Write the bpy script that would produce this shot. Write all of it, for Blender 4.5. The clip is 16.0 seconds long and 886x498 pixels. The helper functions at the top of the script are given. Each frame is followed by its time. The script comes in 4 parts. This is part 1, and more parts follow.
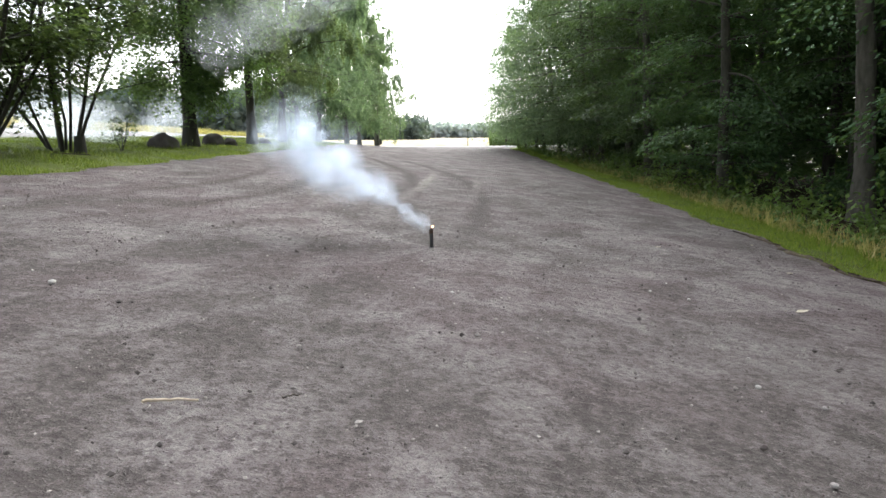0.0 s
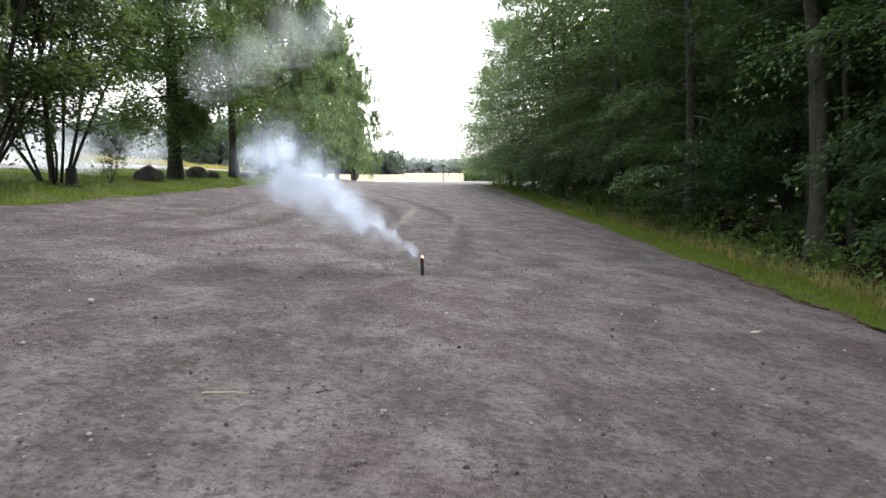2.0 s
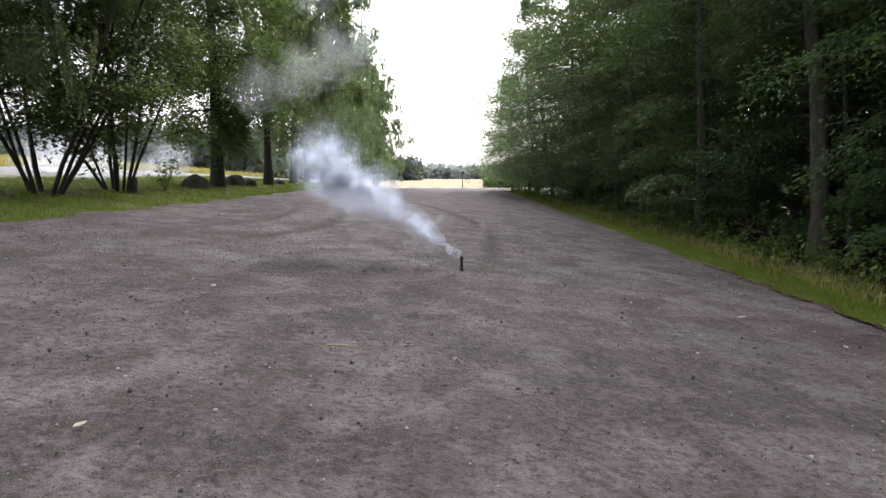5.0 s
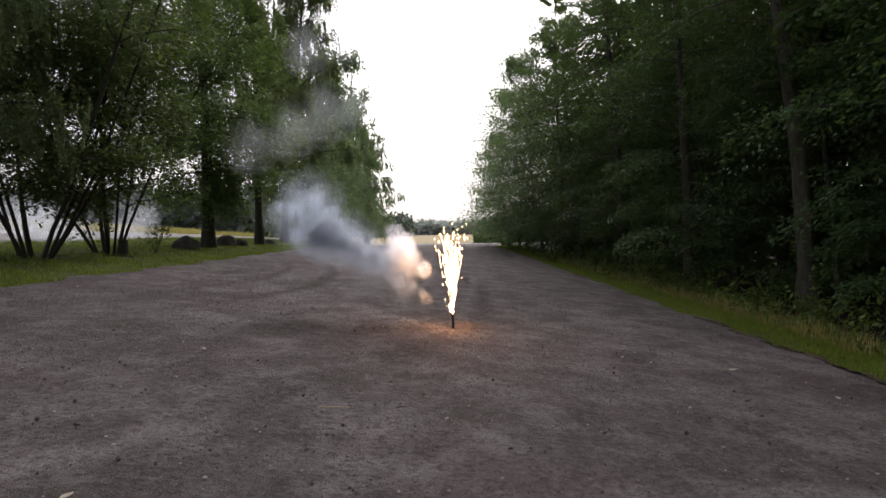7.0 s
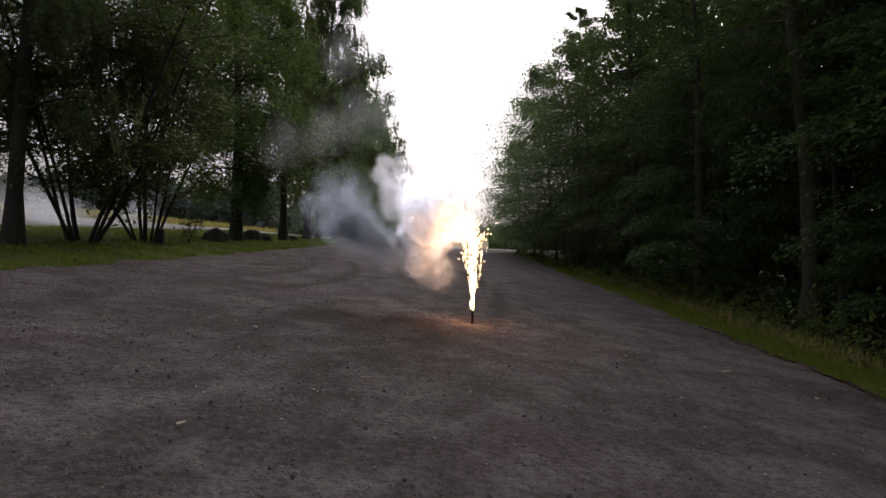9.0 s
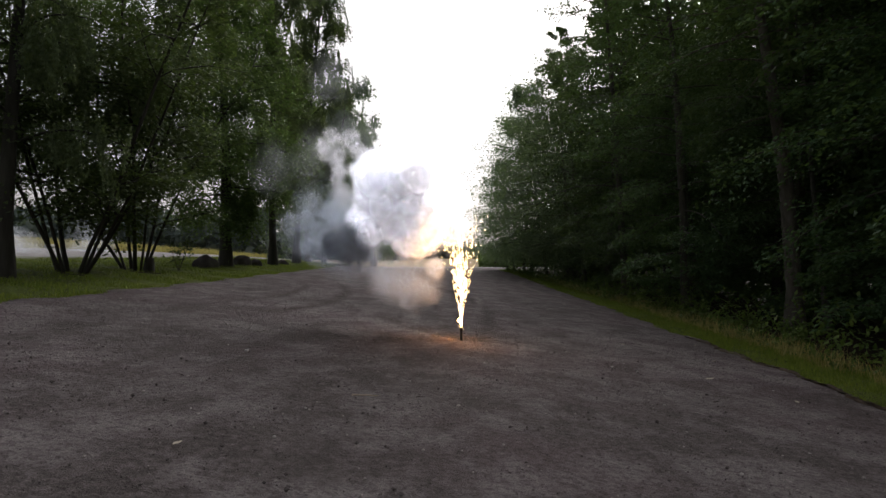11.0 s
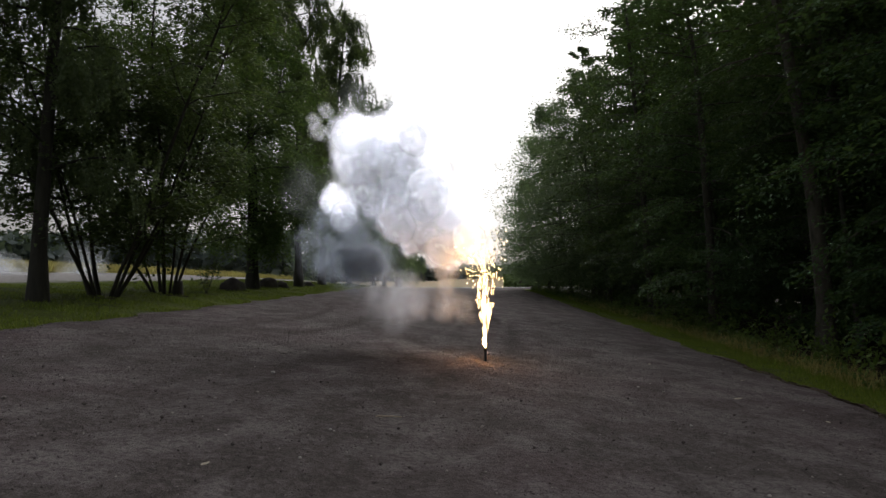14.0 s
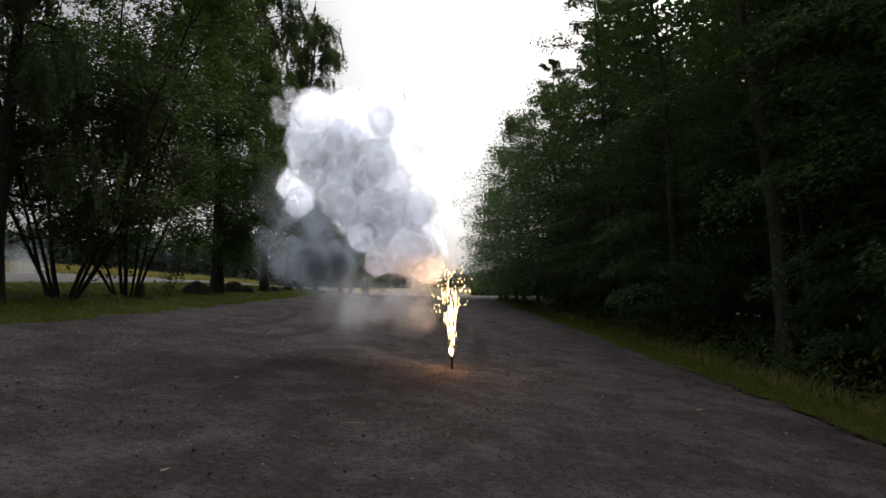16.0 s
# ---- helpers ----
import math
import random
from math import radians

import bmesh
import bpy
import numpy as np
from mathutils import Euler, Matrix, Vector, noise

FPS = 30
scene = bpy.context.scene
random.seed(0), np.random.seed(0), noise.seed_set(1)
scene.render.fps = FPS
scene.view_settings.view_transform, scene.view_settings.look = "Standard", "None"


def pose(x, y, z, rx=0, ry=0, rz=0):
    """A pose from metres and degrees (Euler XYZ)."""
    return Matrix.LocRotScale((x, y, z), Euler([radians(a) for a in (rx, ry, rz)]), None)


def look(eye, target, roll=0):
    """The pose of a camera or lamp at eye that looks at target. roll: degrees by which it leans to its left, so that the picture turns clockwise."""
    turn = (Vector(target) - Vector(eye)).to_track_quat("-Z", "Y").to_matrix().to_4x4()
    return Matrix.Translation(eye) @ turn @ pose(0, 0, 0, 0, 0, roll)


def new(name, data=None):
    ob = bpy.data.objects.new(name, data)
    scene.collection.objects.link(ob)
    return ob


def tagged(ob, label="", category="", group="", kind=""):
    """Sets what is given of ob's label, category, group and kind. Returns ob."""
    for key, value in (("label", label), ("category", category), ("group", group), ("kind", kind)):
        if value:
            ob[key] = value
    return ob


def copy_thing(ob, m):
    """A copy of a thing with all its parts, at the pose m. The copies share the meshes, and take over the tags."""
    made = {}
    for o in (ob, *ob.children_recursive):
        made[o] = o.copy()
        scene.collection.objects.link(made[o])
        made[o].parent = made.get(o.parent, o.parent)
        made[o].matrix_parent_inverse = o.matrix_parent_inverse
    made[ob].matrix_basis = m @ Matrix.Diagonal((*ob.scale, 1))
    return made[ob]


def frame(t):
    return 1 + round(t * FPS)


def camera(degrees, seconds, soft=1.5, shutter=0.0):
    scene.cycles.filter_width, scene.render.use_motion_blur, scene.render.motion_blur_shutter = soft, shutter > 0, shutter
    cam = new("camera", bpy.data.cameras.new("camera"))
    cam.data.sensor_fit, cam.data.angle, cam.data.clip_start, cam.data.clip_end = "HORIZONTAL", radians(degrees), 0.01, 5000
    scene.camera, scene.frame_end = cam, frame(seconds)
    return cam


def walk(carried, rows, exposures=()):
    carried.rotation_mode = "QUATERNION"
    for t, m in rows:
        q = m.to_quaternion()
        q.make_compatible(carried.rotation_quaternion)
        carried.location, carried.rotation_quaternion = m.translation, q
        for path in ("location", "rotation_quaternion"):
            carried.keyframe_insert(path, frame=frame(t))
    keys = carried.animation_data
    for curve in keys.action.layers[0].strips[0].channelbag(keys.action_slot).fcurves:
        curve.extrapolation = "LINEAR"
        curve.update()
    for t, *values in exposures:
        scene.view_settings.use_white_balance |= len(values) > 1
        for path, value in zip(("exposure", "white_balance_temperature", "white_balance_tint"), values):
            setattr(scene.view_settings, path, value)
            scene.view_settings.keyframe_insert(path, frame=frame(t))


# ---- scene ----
cam = camera(64.7, 16.0, soft=1.45, shutter=0.4)
PATH = [
    (0, pose(0.889, -8.649, 1.390, 80.78, 0.36, 4.88)),
    (0.5, pose(0.861, -8.648, 1.381, 81.67, 1.11, 5.32)),
    (1, pose(0.864, -8.722, 1.387, 81.54, 0.88, 5.78)),
    (1.5, pose(0.828, -8.939, 1.379, 82.82, -0.41, 5.54)),
    (2, pose(0.731, -9.441, 1.421, 83.61, -0.29, 2.77)),
    (2.5, pose(0.677, -9.959, 1.439, 83.93, -0.61, 4.82)),
    (3, pose(0.571, -10.286, 1.485, 84.17, -0.60, 4.47)),
    (3.5, pose(0.419, -10.606, 1.478, 83.23, -0.15, 3.23)),
    (4, pose(0.464, -10.923, 1.502, 83.52, -0.91, 4.17)),
    (6.5, pose(0.509, -11.227, 1.525, 86.64, 0.86, 3.69)),
    (7, pose(0.521, -11.219, 1.548, 88.64, 0.73, 3.40)),
    (7.5, pose(0.555, -11.505, 1.514, 90.49, -0.65, 3.32)),
    (8, pose(0.459, -11.838, 1.535, 91.21, 0.11, 2.62)),
    (8.5, pose(0.321, -12.033, 1.520, 89.33, 0.14, 4.40)),
    (9, pose(0.420, -12.271, 1.510, 88.98, -1.90, 4.60)),
    (11.5, pose(0.503, -12.506, 1.503, 90.98, 0.25, 3.87)),
    (12, pose(0.490, -12.509, 1.508, 91.32, 0.15, 4.28)),
    (12.5, pose(0.469, -12.516, 1.504, 92.02, 0.05, 4.72)),
    (13, pose(0.452, -12.518, 1.500, 92.14, 0.23, 5.82)),
    (13.5, pose(0.485, -12.537, 1.498, 92.37, 0.10, 6.56)),
    (14, pose(0.534, -12.572, 1.514, 92.27, 0.46, 5.85)),
    (14.5, pose(0.565, -12.587, 1.523, 91.94, 0.70, 3.75)),
    (15, pose(0.530, -12.555, 1.519, 92.25, 0.10, 2.24)),
    (15.5, pose(0.520, -12.558, 1.513, 92.70, 0.01, 2.43)),
    (16, pose(0.520, -12.562, 1.507, 92.91, -0.64, 3.18)),
]
EXPOSURES = [(0, 1.92, 6250, 8), (2, 1.66, 6250, 11), (3, 1.7, 6300, 13), (4.2, 1.47, 6350, 15), (6.3, 0.88, 6400, 17), (7, 0.35, 6500, 18), (8, -0.25, 6550, 20), (9, -0.4, 6550, 20),
             (11.5, -0.24, 6450, 14), (12.5, -0.28, 6450, 13), (16, -0.75, 6450, 12)]
walk(cam, PATH, EXPOSURES)

scene.cycles.transparent_max_bounces = 64

# ---- world and light ----
world = bpy.data.worlds.new("overcast_sky")
scene.world = world
world.use_nodes = True
wn, wl = world.node_tree.nodes, world.node_tree.links
sky = wn.new("ShaderNodeTexSky")
sky.sky_type = "NISHITA"
sky.sun_disc = False
sky.sun_elevation, sky.sun_rotation = radians(36), radians(14)
sky.dust_density, sky.air_density = 4.0, 1.0
grey = wn.new("ShaderNodeHueSaturation")
grey.inputs["Saturation"].default_value = 0.22
wl.new(sky.outputs[0], grey.inputs["Color"])
wl.new(grey.outputs[0], wn["Background"].inputs[0])
wn["Background"].inputs[1].default_value = 0.135
sun_data = bpy.data.lights.new("sun", "SUN")
sun_data.energy, sun_data.angle, sun_data.color = 3.0, radians(80), (1.0, 0.98, 0.96)
sun = new("sun", sun_data)
sun.matrix_basis = look((24, 97, 72), (0, 0, 0))


# ---- materials ----
class Nodes:
    """A small node-material builder."""

    def __init__(self, name):
        self.m = bpy.data.materials.new(name)
        self.m.use_nodes = True
        self.n, self.l = self.m.node_tree.nodes, self.m.node_tree.links
        self.p = self.n["Principled BSDF"]
        self.out = self.n["Material Output"]

    def node(self, kind, **sockets):
        nd = self.n.new(kind)
        for key, value in sockets.items():
            self.put(nd.inputs[key.replace("_", " ")], value)
        return nd

    def put(self, socket, value):
        if isinstance(value, bpy.types.NodeSocket):
            self.l.new(value, socket)
        else:
            socket.default_value = value

    def coords(self):
        return self.n.new("ShaderNodeNewGeometry").outputs["Position"]

    def local(self):
        return self.n.new("ShaderNodeTexCoord").outputs["Object"]

    def noise(self, vec, scale, detail=5.0, rough=0.6, stretch=None):
        if stretch:
            mp = self.node("ShaderNodeMapping", Vector=vec)
            mp.inputs["Scale"].default_value = stretch
            vec = mp.outputs[0]
        return self.node("ShaderNodeTexNoise", Vector=vec, Scale=scale, Detail=detail, Roughness=rough).outputs["Fac"]

    def ramp(self, fac, *stops):
        nd = self.node("ShaderNodeValToRGB", Fac=fac)
        els = nd.color_ramp.elements
        while len(els) < len(stops):
            els.new(0.5)
        for el, (at, col) in zip(els, stops):
            el.position, el.color = at, (*col, 1) if len(col) == 3 else col
        return nd.outputs["Color"]

    def mix(self, fac, a, b, blend="MIX"):
        nd = self.n.new("ShaderNodeMix")
        nd.data_type, nd.blend_type = "RGBA", blend
        self.put(nd.inputs[0], fac), self.put(nd.inputs[6], a), self.put(nd.inputs[7], b)
        return nd.outputs[2]

    def math(self, op, a, b=0.0, c=0.0):
        nd = self.n.new("ShaderNodeMath")
        nd.operation = op
        for s, v in zip(nd.inputs, (a, b, c)):
            self.put(s, v)
        return nd.outputs[0]

    def bump(self, height, strength=0.5, distance=0.02):
        nd = self.node("ShaderNodeBump", Height=height, Strength=strength, Distance=distance)
        self.put(self.p.inputs["Normal"], nd.outputs[0])

    def done(self, color, rough=0.8, metal=0.0):
        self.put(self.p.inputs["Base Color"], color)
        self.put(self.p.inputs["Roughness"], rough)
        self.put(self.p.inputs["Metallic"], metal)
        if rough is not None and rough > 0.9:
            self.p.inputs["Specular IOR Level"].default_value = 0.08
        return self.m


def c4(r, g, b):
    return (r, g, b, 1)


def gravel_material():
    s = Nodes("packed_gravel")
    pos = s.coords()
    wide = s.noise(pos, 0.6, 6, 0.62)
    drift = s.noise(pos, 1.25, 8, 0.66, (1.0, 0.8, 1))
    patch = s.noise(pos, 3.2, 6, 0.68)
    fine = s.noise(pos, 34, 4, 0.75)
    pock = s.noise(pos, 13, 4, 0.7)
    grit = s.noise(pos, 95, 2, 0.5)
    col = s.ramp(wide, (0.34, (0.074, 0.060, 0.058)), (0.5, (0.106, 0.090, 0.088)), (0.66, (0.142, 0.122, 0.119)))
    col = s.mix(s.ramp(patch, (0.4, (0.5, 0.5, 0.5)), (0.54, (0, 0, 0))), col, c4(0.05, 0.041, 0.04))
    area = s.noise(pos, 0.28, 3, 0.5)
    col = s.mix(s.ramp(area, (0.42, (0.32, 0.32, 0.32)), (0.58, (0, 0, 0))), col, c4(0.092, 0.088, 0.078))
    col = s.mix(s.ramp(area, (0.46, (0, 0, 0)), (0.6, (0.5, 0.5, 0.5))), col, c4(0.118, 0.09, 0.092))
    dust = s.ramp(drift, (0.45, (0, 0, 0)), (0.53, (0.5, 0.5, 0.5)), (0.62, (1, 1, 1)))
    dust = s.math("MULTIPLY", dust, s.math("ADD", 0.45, patch))
    col = s.mix(s.math("MULTIPLY", dust, 0.55), col, c4(0.265, 0.24, 0.236))
    sep = s.node("ShaderNodeSeparateXYZ", Vector=pos)
    wobble = s.math("MULTIPLY", s.math("SUBTRACT", s.noise(pos, 0.35, 2), 0.5), 1.3)

    def ring(cx, cy, r, half, lo_y, hi_y):
        dx = s.math("SUBTRACT", sep.outputs[0], cx)
        dy = s.math("SUBTRACT", sep.outputs[1], cy)
        d = s.math("SQRT", s.math("ADD", s.math("MULTIPLY", dx, dx), s.math("MULTIPLY", dy, dy)))
        off = s.math("ABSOLUTE", s.math("SUBTRACT", s.math("ADD", d, s.math("MULTIPLY", wobble, 0.35)), r))
        mask = s.math("SUBTRACT", 1.0, s.math("DIVIDE", off, half))
        mask = s.math("MAXIMUM", mask, 0.0)
        a = s.math("MULTIPLY", s.math("SUBTRACT", sep.outputs[1], lo_y), 0.14)
        b = s.math("MULTIPLY", s.math("SUBTRACT", hi_y, sep.outputs[1]), 0.25)
        ends = s.math("MINIMUM", s.math("MINIMUM", a, b), 1.0)
        return s.math("MULTIPLY", s.math("MAXIMUM", ends, 0.0), mask)

    worn = s.math("ADD", 0.45, s.noise(pos, 2.2, 4))
    # tyre marks: arcs of a turn at the middle of the lot
    for cx, cy, r, half, lo, hi, tone, amount in (
        (-39.2, 4.5, 39.7, 0.34, -2.0, 24.0, (0.045, 0.036, 0.035), 0.55),
        (-39.2, 4.5, 38.1, 0.3, 3.0, 25.0, (0.05, 0.04, 0.038), 0.6),
        (-101.2, 8.0, 100.0, 0.2, 3.5, 16.0, (0.25, 0.22, 0.205), 0.7),
        (-101.2, 8.0, 101.4, 0.2, 5.0, 16.0, (0.22, 0.195, 0.18), 0.45),
        (-24.0, 5.5, 20.4, 0.3, -3.0, 15.0, (0.055, 0.043, 0.041), 0.6),
        (-24.0, 5.5, 19.0, 0.3, -3.0, 15.0, (0.055, 0.043, 0.041), 0.45),
        (44.0, 30.0, 41.6, 0.4, 12.0, 55.0, (0.2, 0.175, 0.165), 0.35),
    ):
        m = s.math("MINIMUM", s.math("MULTIPLY", s.math("MULTIPLY", ring(cx, cy, r, half, lo, hi), worn), amount * 1.8), 0.85)
        col = s.mix(m, col, c4(*tone))
    col = s.mix(s.math("MULTIPLY", s.ramp(fine, (0.35, (1, 1, 1)), (0.55, (0, 0, 0))), 0.55), col, c4(0.045, 0.036, 0.034))
    col = s.mix(s.math("MULTIPLY", s.ramp(grit, (0.6, (0, 0, 0)), (0.72, (1, 1, 1))), 0.45), col, c4(0.3, 0.275, 0.26))
    col = s.mix(s.ramp(pock, (0.38, (0.6, 0.6, 0.6)), (0.5, (0, 0, 0))), col, c4(0.05, 0.039, 0.039))
    col = s.mix(s.ramp(pock, (0.56, (0, 0, 0)), (0.68, (0.5, 0.5, 0.5))), col, c4(0.2, 0.172, 0.168))
    h = s.math("ADD", s.math("ADD", s.math("MULTIPLY", fine, 0.6), s.math("MULTIPLY", pock, 1.0)), s.math("ADD", s.math("MULTIPLY", grit, 0.3), s.math("MULTIPLY", drift, 1.2)))
    s.bump(h, 1.0, 0.045)
    return s.done(col, 0.95)


def ground_material():
    """Short grass, dry grass on the bank, ripe field and forest litter, each by its place."""
    s = Nodes("meadow")
    pos = s.coords()
    sep = s.node("ShaderNodeSeparateXYZ", Vector=pos)
    x, y = sep.outputs[0], sep.outputs[1]
    n1, n2, n3 = s.noise(pos, 0.5, 5), s.noise(pos, 6, 5), s.noise(pos, 45, 3)
    grass = s.ramp(n1, (0.3, (0.05, 0.07, 0.013)), (0.55, (0.085, 0.115, 0.018)), (0.75, (0.12, 0.135, 0.03)))
    grass = s.mix(s.math("MULTIPLY", n2, 0.7), grass, c4(0.05, 0.06, 0.015))
    soil = c4(0.05, 0.037, 0.024)
    grass = s.mix(s.ramp(n2, (0.58, (0, 0, 0)), (0.72, (0.8, 0.8, 0.8))), grass, soil)
    jig = s.math("MULTIPLY", s.math("SUBTRACT", n1, 0.5), 5.0)

    def step(v, lo, hi):
        nd = s.node("ShaderNodeMapRange", Value=v)
        nd.inputs[1].default_value, nd.inputs[2].default_value = lo, hi
        return nd.outputs[0]

    ripe = s.ramp(s.noise(pos, 0.2, 6), (0.3, (0.26, 0.205, 0.115)), (0.7, (0.35, 0.29, 0.18)))
    xj = s.math("ADD", x, jig)
    # a pale side road runs behind the trees, with a dry bank past it
    road = s.math("MULTIPLY", step(xj, -17.0, -18.5), step(xj, -31.0, -28.0))
    col = s.mix(s.math("MULTIPLY", road, step(y, 62, 50)), grass, s.ramp(n2, (0.3, (0.2, 0.19, 0.18)), (0.7, (0.31, 0.3, 0.29))))
    bank = s.math("MULTIPLY", step(xj, -29, -33), 0.8)
    col = s.mix(bank, col, s.ramp(n2, (0.3, (0.16, 0.15, 0.045)), (0.7, (0.36, 0.29, 0.11))))
    col = s.mix(step(y, 88.5, 90), col, ripe)
    lane = s.math("MULTIPLY", step(y, 79, 80), step(y, 87.5, 86.5))
    col = s.mix(lane, col, c4(0.3, 0.29, 0.285))
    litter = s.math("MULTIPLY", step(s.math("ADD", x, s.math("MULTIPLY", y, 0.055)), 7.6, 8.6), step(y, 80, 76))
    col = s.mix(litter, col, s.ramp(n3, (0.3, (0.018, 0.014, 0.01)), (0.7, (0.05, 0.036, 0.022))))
    s.bump(s.math("ADD", n3, n2), 0.7, 0.06)
    return s.done(col, 0.95)


def leaf_material(name, dark, mid, light, glow=0.35):
    s = Nodes(name)
    isle = s.n.new("ShaderNodeNewGeometry").outputs["Random Per Island"]
    tree = s.n.new("ShaderNodeObjectInfo").outputs["Random"]
    col = s.ramp(isle, (0.0, dark), (0.5, mid), (1.0, light))
    big = s.noise(s.coords(), 0.45, 3)
    col = s.mix(s.math("MULTIPLY", big, 0.6), col, c4(*light))
    hsv = s.node("ShaderNodeHueSaturation", Color=col)
    s.put(hsv.inputs["Hue"], s.math("ADD", 0.487, s.math("MULTIPLY", tree, 0.026)))
    s.put(hsv.inputs["Value"], s.math("ADD", 0.8, s.math("MULTIPLY", tree, 0.4)))
    s.done(hsv.outputs[0], 0.62)
    s.p.inputs["Specular IOR Level"].default_value = 0.2
    tr = s.node("ShaderNodeBsdfTranslucent", Color=s.mix(0.5, hsv.outputs[0], c4(0.16, 0.24, 0.03)))
    mx = s.node("ShaderNodeMixShader", Fac=glow)
    s.l.new(s.p.outputs[0], mx.inputs[1])
    s.l.new(tr.outputs[0], mx.inputs[2])
    s.l.new(mx.outputs[0], s.out.inputs[0])
    return s.m


def bark_material(name, dark, light, stretch, bands=False):
    s = Nodes(name)
    pos = s.local()
    n = s.noise(pos, 7, 6, 0.65, stretch)
    moss = s.noise(pos, 1.3, 4)
    col = s.ramp(n, (0.32, dark), (0.68, light))
    if bands:
        col = s.mix(s.ramp(s.noise(pos, 3, 4, 0.6, (0.6, 0.6, 5)), (0.56, (0, 0, 0)), (0.64, (1, 1, 1))), col, c4(0.03, 0.027, 0.025))
    col = s.mix(s.math("MULTIPLY", moss, 0.35), col, c4(0.05, 0.06, 0.028))
    s.bump(n, 0.8, 0.03)
    return s.done(col, 0.9)


def stone_material(name, a, b):
    s = Nodes(name)
    pos = s.local()
    n, m = s.noise(pos, 3, 6), s.noise(pos, 22, 4)
    col = s.mix(s.math("MULTIPLY", m, 0.6), s.ramp(n, (0.3, a), (0.7, b)), c4(*a))
    col = s.mix(s.ramp(s.noise(pos, 1.7, 3), (0.55, (0, 0, 0)), (0.7, (0.7, 0.7, 0.7))), col, c4(0.045, 0.055, 0.025))
    s.bump(s.math("ADD", n, s.math("MULTIPLY", m, 0.4)), 0.6, 0.03)
    return s.done(col, 0.92)


def plain_material(name, a, b, scale=12, rough=0.7, metal=0.0):
    s = Nodes(name)
    n = s.noise(s.local(), scale, 5)
    s.bump(n, 0.3, 0.004)
    return s.done(s.ramp(n, (0.3, a), (0.7, b)), rough, metal)


def smoke_material(name, tone, solid, patch=2.2, thinnest=0.1):
    """A soft skin of smoke in uneven wisps; reflected and passed light both get the full tone."""
    s = Nodes(name)
    pos = s.local()
    n = s.noise(pos, patch, 3, 0.5)
    tint = s.ramp(n, (0.3, tuple(v * 0.95 for v in tone)), (0.7, tone))
    di = s.node("ShaderNodeBsdfDiffuse", Color=tint)
    tr = s.node("ShaderNodeBsdfTranslucent", Color=tint)
    # summed, not shared: brightens the smoke in place of scattering inside it
    both = s.n.new("ShaderNodeAddShader")
    s.l.new(di.outputs[0], both.inputs[0])
    s.l.new(tr.outputs[0], both.inputs[1])
    clear = s.n.new("ShaderNodeBsdfTransparent")
    wisp = s.node("ShaderNodeMapRange", Value=n)
    wisp.inputs[1].default_value, wisp.inputs[2].default_value = 0.3, 0.66
    wisp.inputs[3].default_value, wisp.inputs[4].default_value = thinnest * solid, min(1.0, (1.8 - thinnest) * solid)
    veil = s.node("ShaderNodeMixShader", Fac=wisp.outputs[0])
    s.l.new(clear.outputs[0], veil.inputs[1])
    s.l.new(both.outputs[0], veil.inputs[2])
    s.l.new(veil.outputs[0], s.out.inputs[0])
    s.n.remove(s.p)
    return s.m


def glow_material(name, color, strength):
    s = Nodes(name)
    em = s.node("ShaderNodeEmission", Color=c4(*color), Strength=strength)
    s.l.new(em.outputs[0], s.out.inputs[0])
    s.n.remove(s.p)
    return s.m


GRAVEL, MEADOW = gravel_material(), ground_material()
BEECH = leaf_material("beech_leaves", (0.017, 0.041, 0.02), (0.038, 0.08, 0.036), (0.08, 0.138, 0.058))
BIRCH = leaf_material("birch_leaves", (0.0517, 0.0805, 0.0414), (0.0851, 0.124, 0.0598), (0.132, 0.172, 0.0805))
ALDER = leaf_material("alder_leaves", (0.033, 0.0555, 0.024), (0.0555, 0.09, 0.036), (0.096, 0.138, 0.051), 0.3)
LINDEN = leaf_material("linden_leaves", (0.0405, 0.0729, 0.023), (0.0702, 0.119, 0.0365), (0.121, 0.182, 0.0567))
HERB = leaf_material("herb_leaves", (0.03, 0.065, 0.014), (0.06, 0.11, 0.022), (0.13, 0.18, 0.05))
BLADE = leaf_material("grass_blades", (0.07, 0.11, 0.012), (0.12, 0.175, 0.018), (0.2, 0.215, 0.042), 0.4)
# leaf tones lightened to imitate haze in front of the farther trees
HAZE_LEAF = leaf_material("haze_pale_leaves", (0.1, 0.155, 0.105), (0.155, 0.22, 0.145), (0.22, 0.285, 0.195), 0.55)
STRAW = leaf_material("dry_grass", (0.24, 0.18, 0.06), (0.36, 0.28, 0.1), (0.46, 0.38, 0.16), 0.3)
# wood past the meadow: the blue-grey of haze is mixed into its leaves
HAZED_WOOD = leaf_material("haze_tinted_wood", (0.075, 0.1, 0.105), (0.1, 0.13, 0.13), (0.125, 0.155, 0.15), 0.15)
# horizon woods: distance haze is painted in as near-white leaf colour
HAZED_FARTHER = leaf_material("haze_on_wood", (0.5, 0.55, 0.57), (0.54, 0.58, 0.6), (0.57, 0.61, 0.62), 0.3)
BARK = bark_material("grey_bark", (0.026, 0.023, 0.019), (0.078, 0.069, 0.058), (1, 1, 0.25))
PALEBARK = bark_material("pale_bark", (0.045, 0.039, 0.032), (0.125, 0.11, 0.092), (1, 1, 0.3))
DARKBARK = bark_material("dark_bark", (0.014, 0.012, 0.01), (0.042, 0.036, 0.03), (1.4, 1.4, 0.2))
